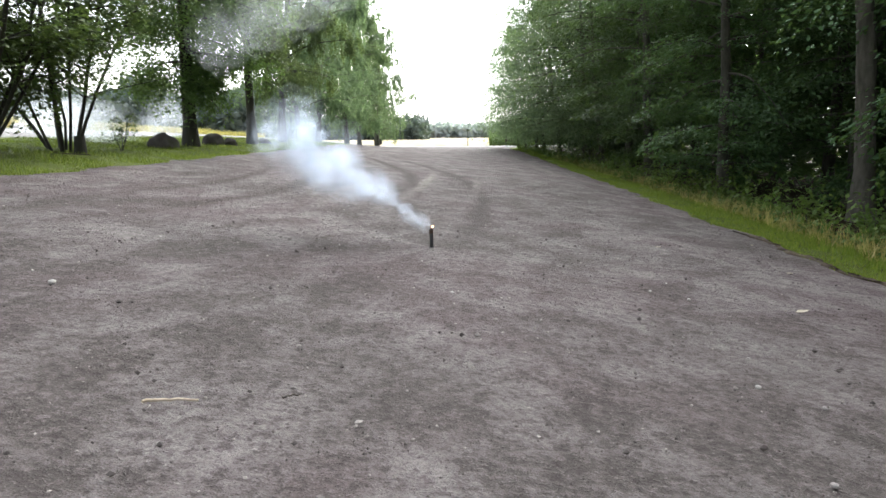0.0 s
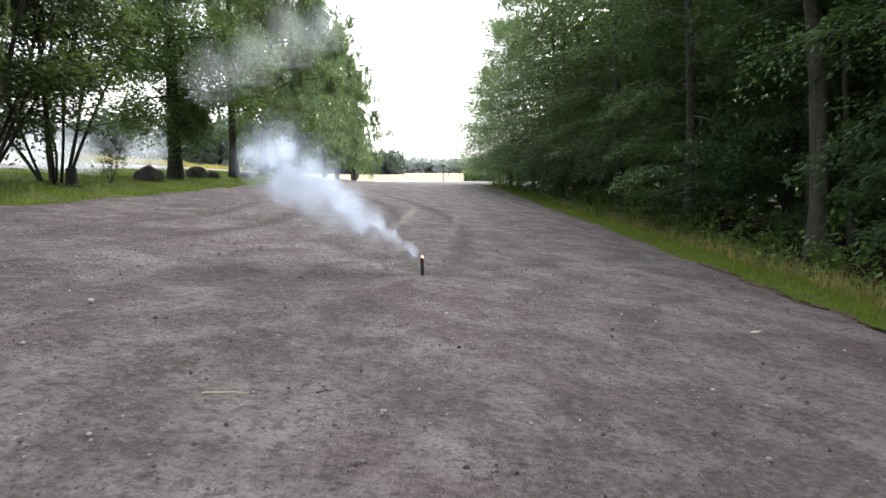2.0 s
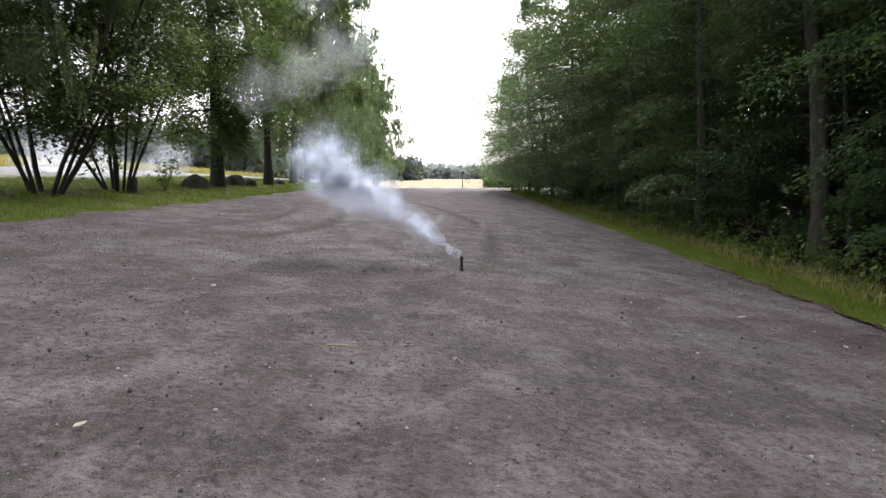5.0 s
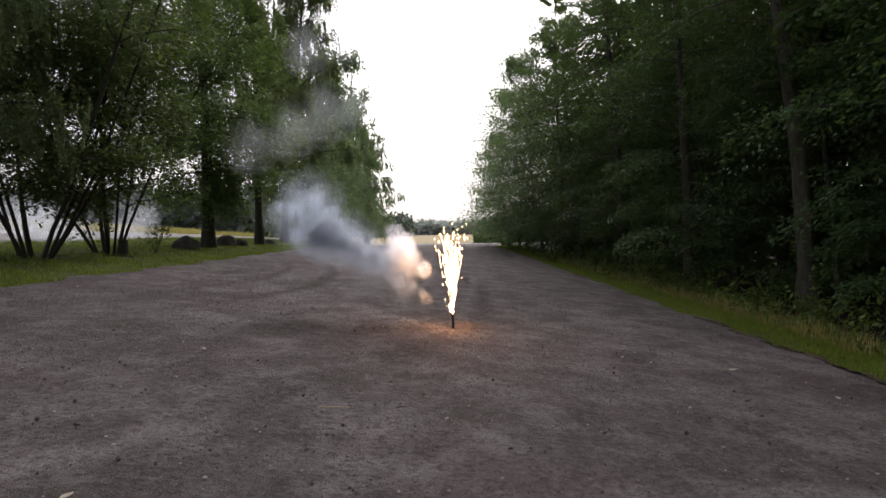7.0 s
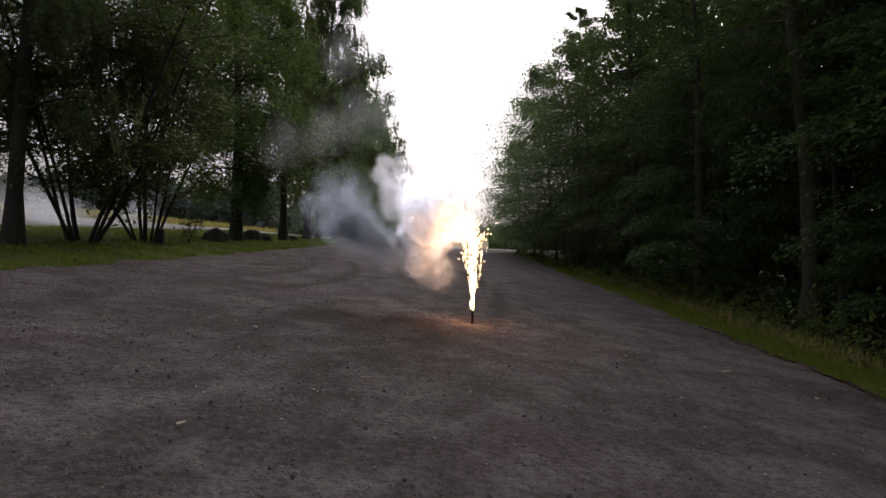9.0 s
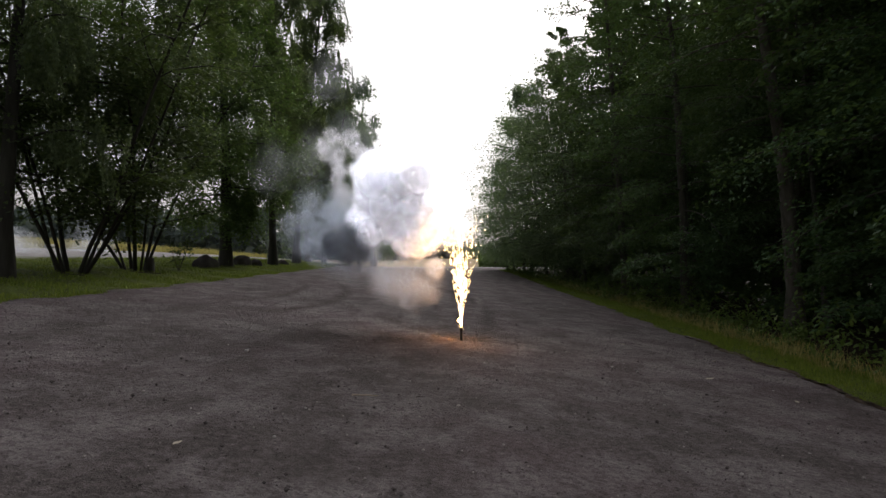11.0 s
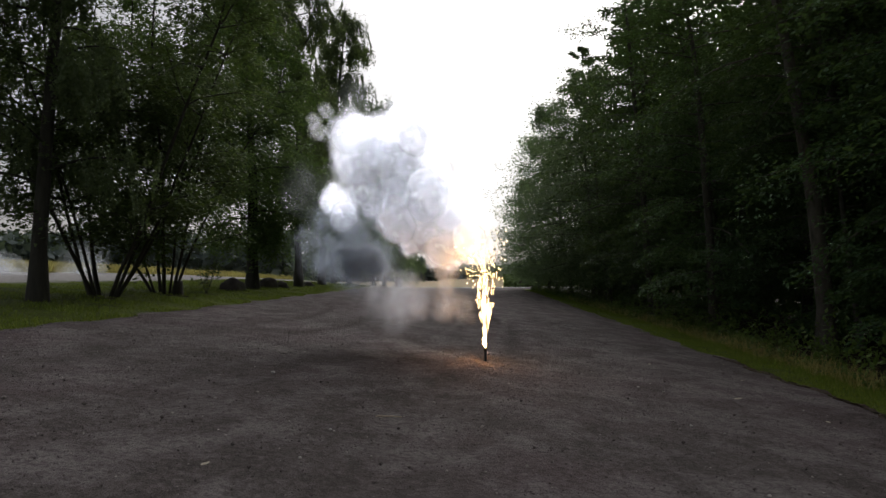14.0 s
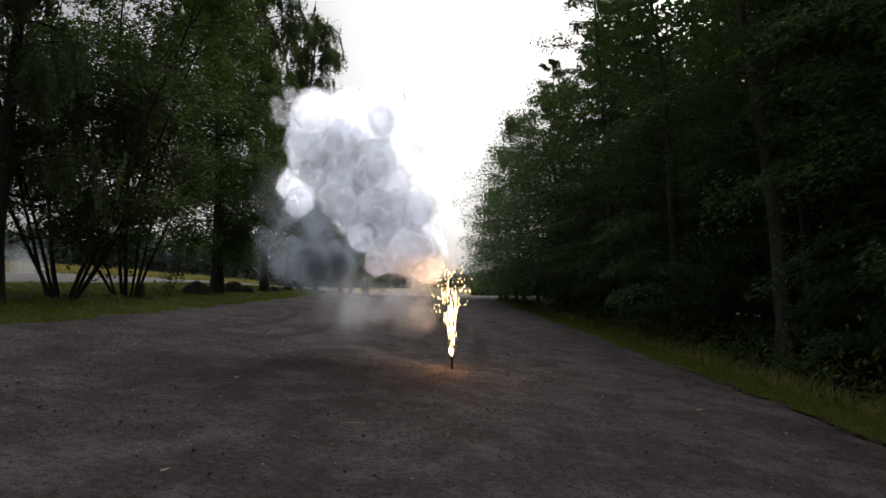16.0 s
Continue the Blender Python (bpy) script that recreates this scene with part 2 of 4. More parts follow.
BIRCHBARK = bark_material("birch_bark", (0.06, 0.052, 0.045), (0.16, 0.15, 0.135), (1, 1, 0.6), True)
BOULDER = stone_material("boulder_stone", (0.04, 0.036, 0.032), (0.1, 0.092, 0.084))
PEBBLE = stone_material("pebble_stone", (0.2, 0.18, 0.17), (0.42, 0.39, 0.37))
PALESTONE = stone_material("pale_stone", (0.35, 0.33, 0.3), (0.6, 0.58, 0.55))
CARD = plain_material("black_card", (0.012, 0.011, 0.011), (0.03, 0.027, 0.026), 30, 0.6)
CLAY = plain_material("burnt_clay", (0.03, 0.022, 0.018), (0.1, 0.07, 0.05), 60, 0.95)
DRYWOOD = plain_material("dry_wood", (0.3, 0.24, 0.17), (0.48, 0.41, 0.31), 25, 0.85)
DARKWOOD = plain_material("weathered_wood", (0.035, 0.028, 0.022), (0.09, 0.075, 0.06), 14, 0.85)
DARKMETAL = plain_material("dark_metal", (0.03, 0.032, 0.034), (0.07, 0.07, 0.07), 9, 0.5, 0.6)
SOIL = plain_material("dark_soil", (0.03, 0.024, 0.018), (0.085, 0.066, 0.05), 6, 0.97)
DEADLEAF = plain_material("dead_leaf", (0.28, 0.24, 0.17), (0.46, 0.42, 0.33), 20, 0.8)
SMOKE_WHITE = [smoke_material("white_smoke", (0.82, 0.825, 0.84), a, 1.3, 0.75) for a in (0.045, 0.08, 0.14, 0.23, 0.38)]
SMOKE_YOUNG = [smoke_material("fresh_smoke", (0.72, 0.725, 0.74), a, 1.6, 0.4) for a in (0.04, 0.07, 0.11)]
SMOKE_LOW = [smoke_material("low_smoke", (0.66, 0.69, 0.73), a) for a in (0.018, 0.028, 0.04)]
SMOKE_BLUE = [smoke_material("thin_smoke", (0.49, 0.54, 0.605), a) for a in (0.02, 0.034, 0.056)]
SMOKE_WISP = [smoke_material("smoke_wisp", (0.47, 0.52, 0.585), a) for a in (0.02, 0.035)]
SMOKE_HAZE = [smoke_material("drifted_smoke", (0.5, 0.525, 0.555), a, 1.6) for a in (0.016, 0.024, 0.034)]
SMOKE_GROUND = [smoke_material("ground_smoke", (0.44, 0.465, 0.49), a, 1.6) for a in (0.05, 0.07, 0.1)]
FLAME = glow_material("burning_jet", (1.0, 0.58, 0.26), 30)
FLAME_MOUTH = glow_material("burning_mouth", (1.0, 0.4, 0.08), 1000)
SPARK = glow_material("burning_grain", (1.0, 0.64, 0.28), 20)
EMBER = glow_material("glowing_ember", (1.0, 0.36, 0.12), 7)

# ---- mesh helpers ----
RNG = np.random.default_rng(7)


def quick_mesh(name, verts, faces, mat, smooth=False):
    """A mesh from arrays in which all faces have the same number of corners."""
    verts, faces = np.asarray(verts, np.float32), np.asarray(faces, np.int32)
    me = bpy.data.meshes.new(name)
    me.vertices.add(len(verts))
    me.vertices.foreach_set("co", verts.ravel())
    k = faces.shape[1]
    me.loops.add(faces.size)
    me.loops.foreach_set("vertex_index", faces.ravel())
    me.polygons.add(len(faces))
    me.polygons.foreach_set("loop_start", np.arange(0, faces.size, k, dtype=np.int32))
    me.polygons.foreach_set("use_smooth", np.full(len(faces), smooth))
    me.update(calc_edges=True)
    me.materials.append(mat)
    return me


def mesh_part(name, me, parent, label=""):
    ob = new(name, me)
    ob.parent = parent
    return tagged(ob, label) if label else ob


def part(name, bm, mat, parent, label=""):
    me = bpy.data.meshes.new(name)
    bm.to_mesh(me)
    bm.free()
    me.materials.append(mat)
    return mesh_part(name, me, parent, label)


def unit(v):
    return v / np.maximum(np.linalg.norm(v, axis=-1, keepdims=True), 1e-9)


def diamonds(at, along, across):
    """Pointed leaf shapes: centre, half length vector, half width vector."""
    v = np.stack([at - along, at + across - 0.15 * along, at + along, at - across - 0.15 * along], 1).reshape(-1, 3)
    return v, np.arange(len(v)).reshape(-1, 4)


def slivers(at, along, across):
    """Small leaves for trees farther off: one pointed triangle each."""
    v = np.stack([at - along, at + 0.6 * along + 1.2 * across, at + 0.6 * along - 1.2 * across], 1).reshape(-1, 3)
    return v, np.arange(len(v)).reshape(-1, 3)


def tube(points, radii, n=7):
    points, radii = np.asarray(points, float), np.asarray(radii, float)
    step = np.gradient(points, axis=0)
    side = unit(np.cross(step, (0.31, 0.17, 0.93 if abs(step[0][2]) < 0.8 * np.linalg.norm(step[0]) else -0.05)))
    up = unit(np.cross(side, step))
    a = np.linspace(0, 2 * np.pi, n, endpoint=False)
    ring = points[:, None] + radii[:, None, None] * (np.cos(a)[None, :, None] * side[:, None] + np.sin(a)[None, :, None] * up[:, None])
    i, j = np.arange(len(points) - 1)[:, None] * n, np.arange(n)[None]
    k = (j + 1) % n
    faces = np.stack([i + j, i + k, i + n + k, i + n + j], -1).reshape(-1, 4)
    return ring.reshape(-1, 3), faces


def joined(pieces):
    verts, faces, base = [], [], 0
    for v, f in pieces:
        verts.append(v)
        faces.append(f + base)
        base += len(v)
    return np.concatenate(verts), np.concatenate(faces)


# ---- land ----
TILT = -0.093


def ramp01(v, lo, hi):
    t = np.clip((np.asarray(v, float) - lo) / (hi - lo), 0, 1)
    return t * t * (3 - 2 * t)


def land(x, y):
    """Height of the ground: the lot leans down to the wood, the bank rises on the other side."""
    x, y = np.asarray(x, float), np.asarray(y, float)
    lean = TILT * np.clip(x, -12, 8.5)
    lean = lean + 0.052 * np.clip(-12 - x, 0, 34) - 0.02 * np.clip(x - 8.5, 0, 12)
    w = 1 - ramp01(y, 28, 80 + 60 * ramp01(-x, 12, 26))
    return lean * w


LEFT_Y, LEFT_X = (-40, -2, 4.5, 17, 45, 62, 74, 79), (-7.4, -7.65, -7.8, -8.45, -10.4, -12.2, -13.4, -15.5)
RIGHT_Y, RIGHT_X = (-40, -10, 0, 5, 16, 57, 68, 79), (7.0, 6.3, 5.75, 5.5, 5.1, 2.5, 1.4, 3.5)


def lot_left(y):
    return np.interp(y, LEFT_Y, LEFT_X) + 0.12 * np.sin(y * 1.7) + 0.08 * np.sin(y * 4.1 + 1)


def lot_right(y):
    return np.interp(y, RIGHT_Y, RIGHT_X) + 0.08 * np.sin(y * 1.3 + 2) + 0.06 * np.sin(y * 3.7)


def build_ground():
    near_x, near_y = np.arange(-48, 26, 1.0), np.arange(-30, 110, 1.0)
    out = np.array([4, 10, 20, 40, 80, 160, 400, 1000, 2400.0])
    xs = np.concatenate([near_x[0] - out[::-1], near_x, near_x[-1] + out])
    ys = np.concatenate([near_y[0] - out[::-1], near_y, near_y[-1] + out])
    gx, gy = np.meshgrid(xs, ys)
    inside = ramp01(gx - lot_left(gy), 0.0, 1.0) * ramp01(lot_right(gy) - gx, 0.0, 1.0) * (gy < 79) * (gy > -39)
    z = land(gx, gy) - 0.12 * inside + 0.035 * np.sin(gx * 1.9 + np.sin(gy)) * np.cos(gy * 1.3) * (1 - inside) * (np.abs(gx) < 50)
    nx = len(xs)
    i, j = np.meshgrid(np.arange(len(ys) - 1), np.arange(nx - 1), indexing="ij")
    a = (i * nx + j).ravel()
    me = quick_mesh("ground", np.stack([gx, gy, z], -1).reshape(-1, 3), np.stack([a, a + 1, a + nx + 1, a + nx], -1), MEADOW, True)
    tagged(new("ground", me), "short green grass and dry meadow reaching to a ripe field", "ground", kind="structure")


def build_lot():
    ys = np.concatenate([np.arange(-30, 30, 0.3), np.arange(30, 79.5, 0.7)])
    us = np.concatenate([[-0.012], np.linspace(0, 1, 61), [1.012]])
    y, u = np.meshgrid(ys, us, indexing="ij")
    x = lot_left(y) * (1 - u) + lot_right(y) * u
    lift = np.where((u < 0) | (u > 1), -0.16, 0.0)
    ruts = 0.012 * np.sin(x * 2.3 + 0.6 * np.sin(y * 0.5)) + 0.01 * np.sin(x * 5.1 + y * 1.1) * np.sin(y * 2.7)
    z = land(x, y) + 0.0 + lift + ruts * (lift == 0)
    n = len(us)
    i, j = np.meshgrid(np.arange(len(ys) - 1), np.arange(n - 1), indexing="ij")
    a = (i * n + j).ravel()
    me = quick_mesh("gravel_lot", np.stack([x, y, z], -1).reshape(-1, 3), np.stack([a, a + n, a + n + 1, a + 1], -1)[:, ::-1], GRAVEL, True)
    tagged(new("gravel_lot", me), "wide packed gravel lot with pale dust patches and tyre marks", "gravel", kind="structure")


build_ground()
build_lot()


# ---- trees ----
def bent(start, way, length, n, sag=0.0, wander=0.08, rng=RNG):
    """A branch line that wanders and sags (negative: lifts)."""
    pts, p, d = [np.array(start, float)], np.array(start, float), unit(np.array(way, float))
    for _ in range(n):
        d = unit(d + rng.normal(0, wander, 3) - np.array((0, 0, sag)))
        p = p + d * length / n
        pts.append(p.copy())
    return np.array(pts)


def sprinkle(line, count, spread, thick, size, rng, droop=0.3, start=0.15, shape=slivers):
    """Leaves in a flat spray round a branch line."""
    u = start + (1 - start) * rng.random(count) ** 0.8
    k = u * (len(line) - 1)
    i = np.minimum(k.astype(int), len(line) - 2)
    at = line[i] + (line[i + 1] - line[i]) * (k - i)[:, None]
    ahead = unit(line[-1] - line[0])
    side = unit(np.cross(ahead, (0, 0, 1.0)))
    off = rng.uniform(-1, 1, count) * spread * (0.35 + 0.9 * np.sin(np.pi * np.clip(u, 0, 1) * 0.85))
    at = at + side * off[:, None] + np.array((0, 0, 1.0)) * (rng.normal(0, thick, count) - droop * np.abs(off) * 0.5)[:, None]
    way = unit(ahead + side * np.sign(off)[:, None] * rng.uniform(0.3, 1.5, count)[:, None] + rng.normal(0, 0.35, (count, 3)) - np.array((0, 0, droop)))
    flat = unit(np.cross(way, unit(np.array((0, 0, 1.0)) + rng.normal(0, 0.45, (count, 3)))))
    s = size * rng.uniform(0.6, 1.25, count)[:, None]
    return shape(at, way * s, flat * s * 0.52)


def tree_empty(name, label, category="tree", group=""):
    e = new(name)
    e.empty_display_size = 0.5
    return tagged(e, label, category, group)


def beech(seed, height, reach, low, leaves, size, lean=0.0, trunk=0.22, mat=BEECH, bark=BARK, label="tall broadleaf tree with layered dark green foliage", thick=1.2, shape=slivers):
    """Forest tree with layered, nearly level sprays."""
    rng = np.random.default_rng(seed)
    tree = tree_empty("forest_tree", label, "tree", "trees of the wood")
    stem = bent((0, 0, -0.3), (lean, 0.02, 1), height * 0.93, 14, 0.0, 0.025, rng)
    rad = trunk * (1 - np.linspace(0, 0.93, len(stem))) + 0.015
    rad[0] *= 1.45
    wood, green = [tube(stem, rad, 9)], []
    n = int(22 + height * 1.9)
    for b in range(n):
        f = low + (0.985 - low) * ((b + rng.random()) / n)
        k = f * (len(stem) - 1)
        i = min(int(k), len(stem) - 2)
        root = stem[i] + (stem[i + 1] - stem[i]) * (k - i)
        az = b * 2.4 + rng.uniform(-0.5, 0.5)
        g = (f - low) / (1 - low)
        length = reach * (0.62 + 0.55 * np.sin(np.pi * min(1, g * 0.75 + 0.28))) * (1 - 0.62 * g ** 2.5) * rng.uniform(0.6, 1.15) * (0.5 + 0.5 * min(1, g / 0.22))
        rise = 0.1 + 0.75 * g * g
        line = bent(root, (np.cos(az), np.sin(az), rise), length, 7, 0.075, 0.09, rng)
        wood.append(tube(line, np.linspace(0.05 * (1 - 0.5 * g), 0.006, len(line)), 4))
        green.append(sprinkle(line, int(leaves * 0.55 / n), 0.36 * length, 0.075 * thick, size, rng, start=0.15 if thick < 3 else 0.02, shape=shape))
        for _ in range(3):
            j = rng.integers(2, 6)
            sub = bent(line[j], unit(line[j + 1] - line[j]) + rng.normal(0, 0.6, 3) * (1, 1, 0.4), length * 0.45, 4, 0.06, 0.1, rng)
            green.append(sprinkle(sub, int(leaves * 0.15 / n), 0.24 * length, 0.085 * thick, size, rng, start=0.0, shape=shape))
    mesh_part("trunk", quick_mesh("trunk", *joined(wood), bark, True), tree, "grey trunk with thin limbs")
    mesh_part("crown", quick_mesh("crown", *joined(green), mat), tree)
    return tree


def birch(seed, height, reach, leaves, size=0.085, trunk=0.2, low=0.22, mat=BIRCH, bark=BIRCHBARK, label="tall birch with drooping grey-green foliage on the grass"):
    """Birch with limbs that rise and long hanging strands of small leaves."""
    rng = np.random.default_rng(seed)
    tree = tree_empty("birch_tree", label, "tree", "trees beside the lot")
    stem = bent((0, 0, -0.2), (rng.uniform(-0.05, 0.05), 0, 1), height * 0.95, 12, 0.0, 0.03, rng)
    rad = trunk * (1 - np.linspace(0, 0.92, len(stem))) + 0.012
    rad[0] *= 1.5
    wood, green = [tube(stem, rad, 9)], []
    n = 40
    lines = []
    for b in range(n):
        f = low + (0.97 - low) * (b + rng.random()) / n
        k = f * (len(stem) - 1)
        i = min(int(k), len(stem) - 2)
        root = stem[i] + (stem[i + 1] - stem[i]) * (k - i)
        g = (f - low) / (1 - low)
        az = b * 2.4 + rng.uniform(-0.6, 0.6)
        length = reach * (1.05 - 0.62 * g) * rng.uniform(0.65, 1.15)
        line = bent(root, (np.cos(az), np.sin(az), 0.75), length * 1.25, 7, 0.13, 0.09, rng)
        wood.append(tube(line, np.linspace(0.045, 0.006, len(line)), 4))
        lines.append((line, length))
    per = max(6, int(leaves / (n * 17)))
    for line, length in lines:
        green.append(sprinkle(line, per * 3, 0.35, 0.3, size, rng, 0.5))
        for _ in range(16):
            k = rng.uniform(1.2, 6.9)
            i = int(k)
            root = line[i] + (line[min(i + 1, 7)] - line[i]) * (k - i) + rng.normal(0, 0.22, 3)
            drop = bent(root, (rng.normal(0, 0.25), rng.normal(0, 0.25), -0.8), rng.uniform(0.35, 1.25), 4, 0.2, 0.06, rng)
            green.append(sprinkle(drop, per, 0.2, 0.12, size, rng, 0.8, 0.0))
    mesh_part("trunk", quick_mesh("trunk", *joined(wood), bark, True), tree, "dark furrowed trunk with rising limbs")
    mesh_part("crown", quick_mesh("crown", *joined(green), mat), tree)
    return tree


def many_stemmed(seed, stems, height, reach, leaves, size, label):
    """A tall shrub with several bare stems that fan out of one stool."""
    rng = np.random.default_rng(seed)
    tree = tree_empty("shrub_tree", label, "tree", "trees beside the lot")
    green, wood = [], []
    for k in range(stems):
        az = k * 2 * np.pi / stems + rng.uniform(-0.3, 0.3)
        out = rng.uniform(0.22, 0.62)
        line = bent((0.3 * np.cos(az), 0.3 * np.sin(az), -0.12), (out * np.cos(az), out * np.sin(az), 1), height * rng.uniform(0.75, 1.0), 12, -0.015, 0.06, rng)
        r0 = rng.uniform(0.04, 0.075)
        stem_mesh = [tube(line, np.linspace(r0, 0.012, len(line)), 7)]
        for b in range(22):
            f = rng.uniform(0.22, 0.99)
            i = min(int(f * 12), 11)
            a2 = rng.uniform(0, 2 * np.pi)
            length = reach * rng.uniform(0.4, 1.0) * (1.1 - 0.45 * f)
            br = bent(line[i], (np.cos(a2), np.sin(a2), rng.uniform(0.1, 0.8)), length, 5, 0.06, 0.16, rng)
            stem_mesh.append(tube(br, np.linspace(0.025, 0.005, len(br)), 4))
            green.append(sprinkle(br, int(leaves / stems / 22), 0.4 * length, 0.2, size, rng, 0.5))
        mesh_part("stem", quick_mesh("stem", *joined(stem_mesh), DARKBARK, True), tree)
    mesh_part("crown", quick_mesh("crown", *joined(green), ALDER), tree)
    return tree


def plant(tree, x, y, turn, scale=1.0, sink=0.0):
    tree.scale = (scale,) * 3
    tree.matrix_basis = pose(x, y, float(land(x, y)) - sink, 0, 0, turn) @ Matrix.Diagonal((scale, scale, scale, 1))
    return tree


def replant(tree, x, y, turn, scale=1.0, label=""):
    c = copy_thing(tree, pose(x, y, float(land(x, y)), 0, 0, turn))
    c.scale = (scale,) * 3
    return tagged(c, label) if label else c


def build_wood():
    a = beech(11, 21, 3.9, 0.07, 46000, 0.068, 0.0, 0.17, shape=diamonds)
    b = beech(12, 23, 4.4, 0.08, 46000, 0.072, 0.03, 0.2, shape=diamonds)
    c = beech(13, 18, 3.6, 0.05, 40000, 0.066, shape=diamonds)
    d = beech(14, 24, 4.4, 0.3, 40000, 0.07, -0.025, 0.25, bark=PALEBARK, label="tall pale-trunked tree with high green foliage at the wood's edge", shape=diamonds)
    # farther edge tree, with haze put into its leaf colour
    e = beech(15, 18, 6.3, 0.13, 46000, 0.096, -0.10, 0.15, HAZE_LEAF, BARK, "broadleaf tree with haze-paled leaves leaning out over the lot", 4.5)
    f = beech(16, 21, 4.2, 0.1, 16000, 0.125, 0.0, 0.2, label="tall dark tree deeper in the wood")
    plant(d, 9.9, 9.75, 0)
    plant(f, 12.2, 6.8, 160, 1.05)
    plant(a, 7.95, 14.7, 0)
    plant(b, 7.5, 24, 70)
    plant(c, 9.6, 19.4, 140)
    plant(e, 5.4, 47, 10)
    for src, x, y, turn, s in (
        (a, 10.4, 4.6, 210, 1.0), (b, 10.9, 0.2, 15, 0.95), (c, 11.2, 13.0, 300, 1.1),
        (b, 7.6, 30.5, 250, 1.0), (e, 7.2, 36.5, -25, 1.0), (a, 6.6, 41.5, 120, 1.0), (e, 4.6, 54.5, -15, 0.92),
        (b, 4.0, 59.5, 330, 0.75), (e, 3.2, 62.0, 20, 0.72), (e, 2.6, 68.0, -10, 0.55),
        (f, 12.6, 18.0, 200, 1.05), (f, 11.8, 24.5, 280, 1.1), (f, 11.4, 31.0, 45, 1.2), (f, 10.8, 38.0, 100, 1.1),
        (f, 10.0, 46.0, 200, 1.1), (f, 8.6, 55.0, 10, 1.0), (f, 7.6, 63.0, 90, 0.9),
        (f, 16.5, 12.0, 50, 1.15), (f, 17.0, 21.5, 300, 1.15), (f, 16.0, 32.0, 170, 1.2), (f, 14.5, 3.0, 90, 1.1), (f, 11.0, -5.0, 240, 1.0),
    ):
        replant(src, x, y, turn, s)
    slim = birch(34, 19, 1.8, 6000, 0.08, 0.085, 0.5, BIRCH, BIRCHBARK, "slender pale birch trunk standing inside the wood")
    plant(slim, 11.5, 11.0, 0)


def build_row():
    """The row of trees on the grass, and the farther birches."""
    s1 = many_stemmed(21, 9, 12.5, 2.7, 66000, 0.072, "many-stemmed dark shrub tree with bare fanning stems on the grass")
    s2 = many_stemmed(22, 8, 13.0, 2.9, 66000, 0.072, "many-stemmed dark shrub tree beside a cut stump")
    plant(s1, -11.0, 6.1, 0)
    plant(s2, -11.2, 9.9, 60)
    b1 = beech(31, 17, 3.7, 0.15, 84000, 0.08, 0.0, 0.27, LINDEN, DARKBARK, "dark-trunked tree with yellow-green foliage beside the boulders", 4.5)
    b2 = birch(32, 19, 3.3, 84000, 0.062, 0.2, 0.17, bark=DARKBARK)
    # farther birches, their leaves paled as if seen through haze
    b3 = birch(33, 15, 3.6, 36000, 0.09, 0.17, 0.1, HAZE_LEAF)
    plant(b1, -11.2, 17.9, 0)
    plant(b2, -11.15, 24.5, 30)
    replant(b2, -11.4, 30.0, 150, 1.0)
    replant(b2, -10.75, 3.0, 200, 0.92, "dark leaning trunk with high foliage on the grass")
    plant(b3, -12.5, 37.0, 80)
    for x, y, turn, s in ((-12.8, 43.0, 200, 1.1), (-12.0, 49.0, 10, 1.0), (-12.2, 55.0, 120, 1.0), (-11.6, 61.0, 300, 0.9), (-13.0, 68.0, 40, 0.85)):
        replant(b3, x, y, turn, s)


build_wood()
build_row()


# ---- far woods, hedge and low growth ----
def leaf_cloud(name, label, mat, boxes, size, category="trees"):
    """Far woods as lumps of coarse leaves: boxes of (x0, x1, y0, y1, height, count)."""
    rng = np.random.default_rng(len(name) * 7 + len(boxes))
    at = []
    for x0, x1, y0, y1, h, count in boxes:
        u = rng.random(count)
        x = x0 + (x1 - x0) * u
        y = y0 + (y1 - y0) * rng.random(count)
        span = max(abs(x1 - x0), abs(y1 - y0))
        m = (x + y) / span * 18
        top = h * (0.72 + 0.16 * np.sin(m * 1.7 + 1) + 0.12 * np.sin(m * 4.3) + 0.08 * np.sin(m * 9.7 + 2))
        at.append(np.stack([x, y, land(x, y) + top * rng.random(count) ** 0.75 - 0.2], -1))
    at = np.concatenate(at)
    n = len(at)
    s = size * rng.uniform(0.5, 1.2, n)[:, None]
    way = unit(rng.normal(0, 1, (n, 3)))
    v, f = diamonds(at, way * s, unit(np.cross(way, rng.normal(0, 1, (n, 3)))) * s * 0.6)
    return tagged(new(name, quick_mesh(name, v, f, mat)), label, category, kind="stuff")


leaf_cloud("wood_line", "wood beyond the meadow, tinted blue-green for haze", HAZED_WOOD, [(-150, -38, 105, 125, 11, 16000), (-85, -70, -20, 120, 10, 16000), (-75, -27, 235, 262, 9, 9000)], 1.0)
leaf_cloud("distant_wood_line", "woods at the horizon, leaf colour paled for haze", HAZED_FARTHER, [(-420, -60, 420, 450, 10, 14000), (-60, 60, 400, 430, 9, 9000), (60, 400, 420, 450, 12, 12000)], 2.0)
leaf_cloud("hedge", "low green hedge at the edge of the ripe field", HERB, [(-1, 9, 88, 93, 2.1, 5000), (8, 40, 90, 100, 5.5, 6000)], 0.3, "hedge")
leaf_cloud("inner_wood", "dark inner wood behind the edge trees", BEECH, [(19, 26, -14, 60, 22, 15000), (12, 24, -26, -14, 20, 6000), (9, 20, 70, 84, 12, 5000), (8.5, 13, 40, 78, 16, 12000), (13, 19, 16, 62, 27, 24000), (12.5, 19, -14, 17, 31, 40000)], 0.36)


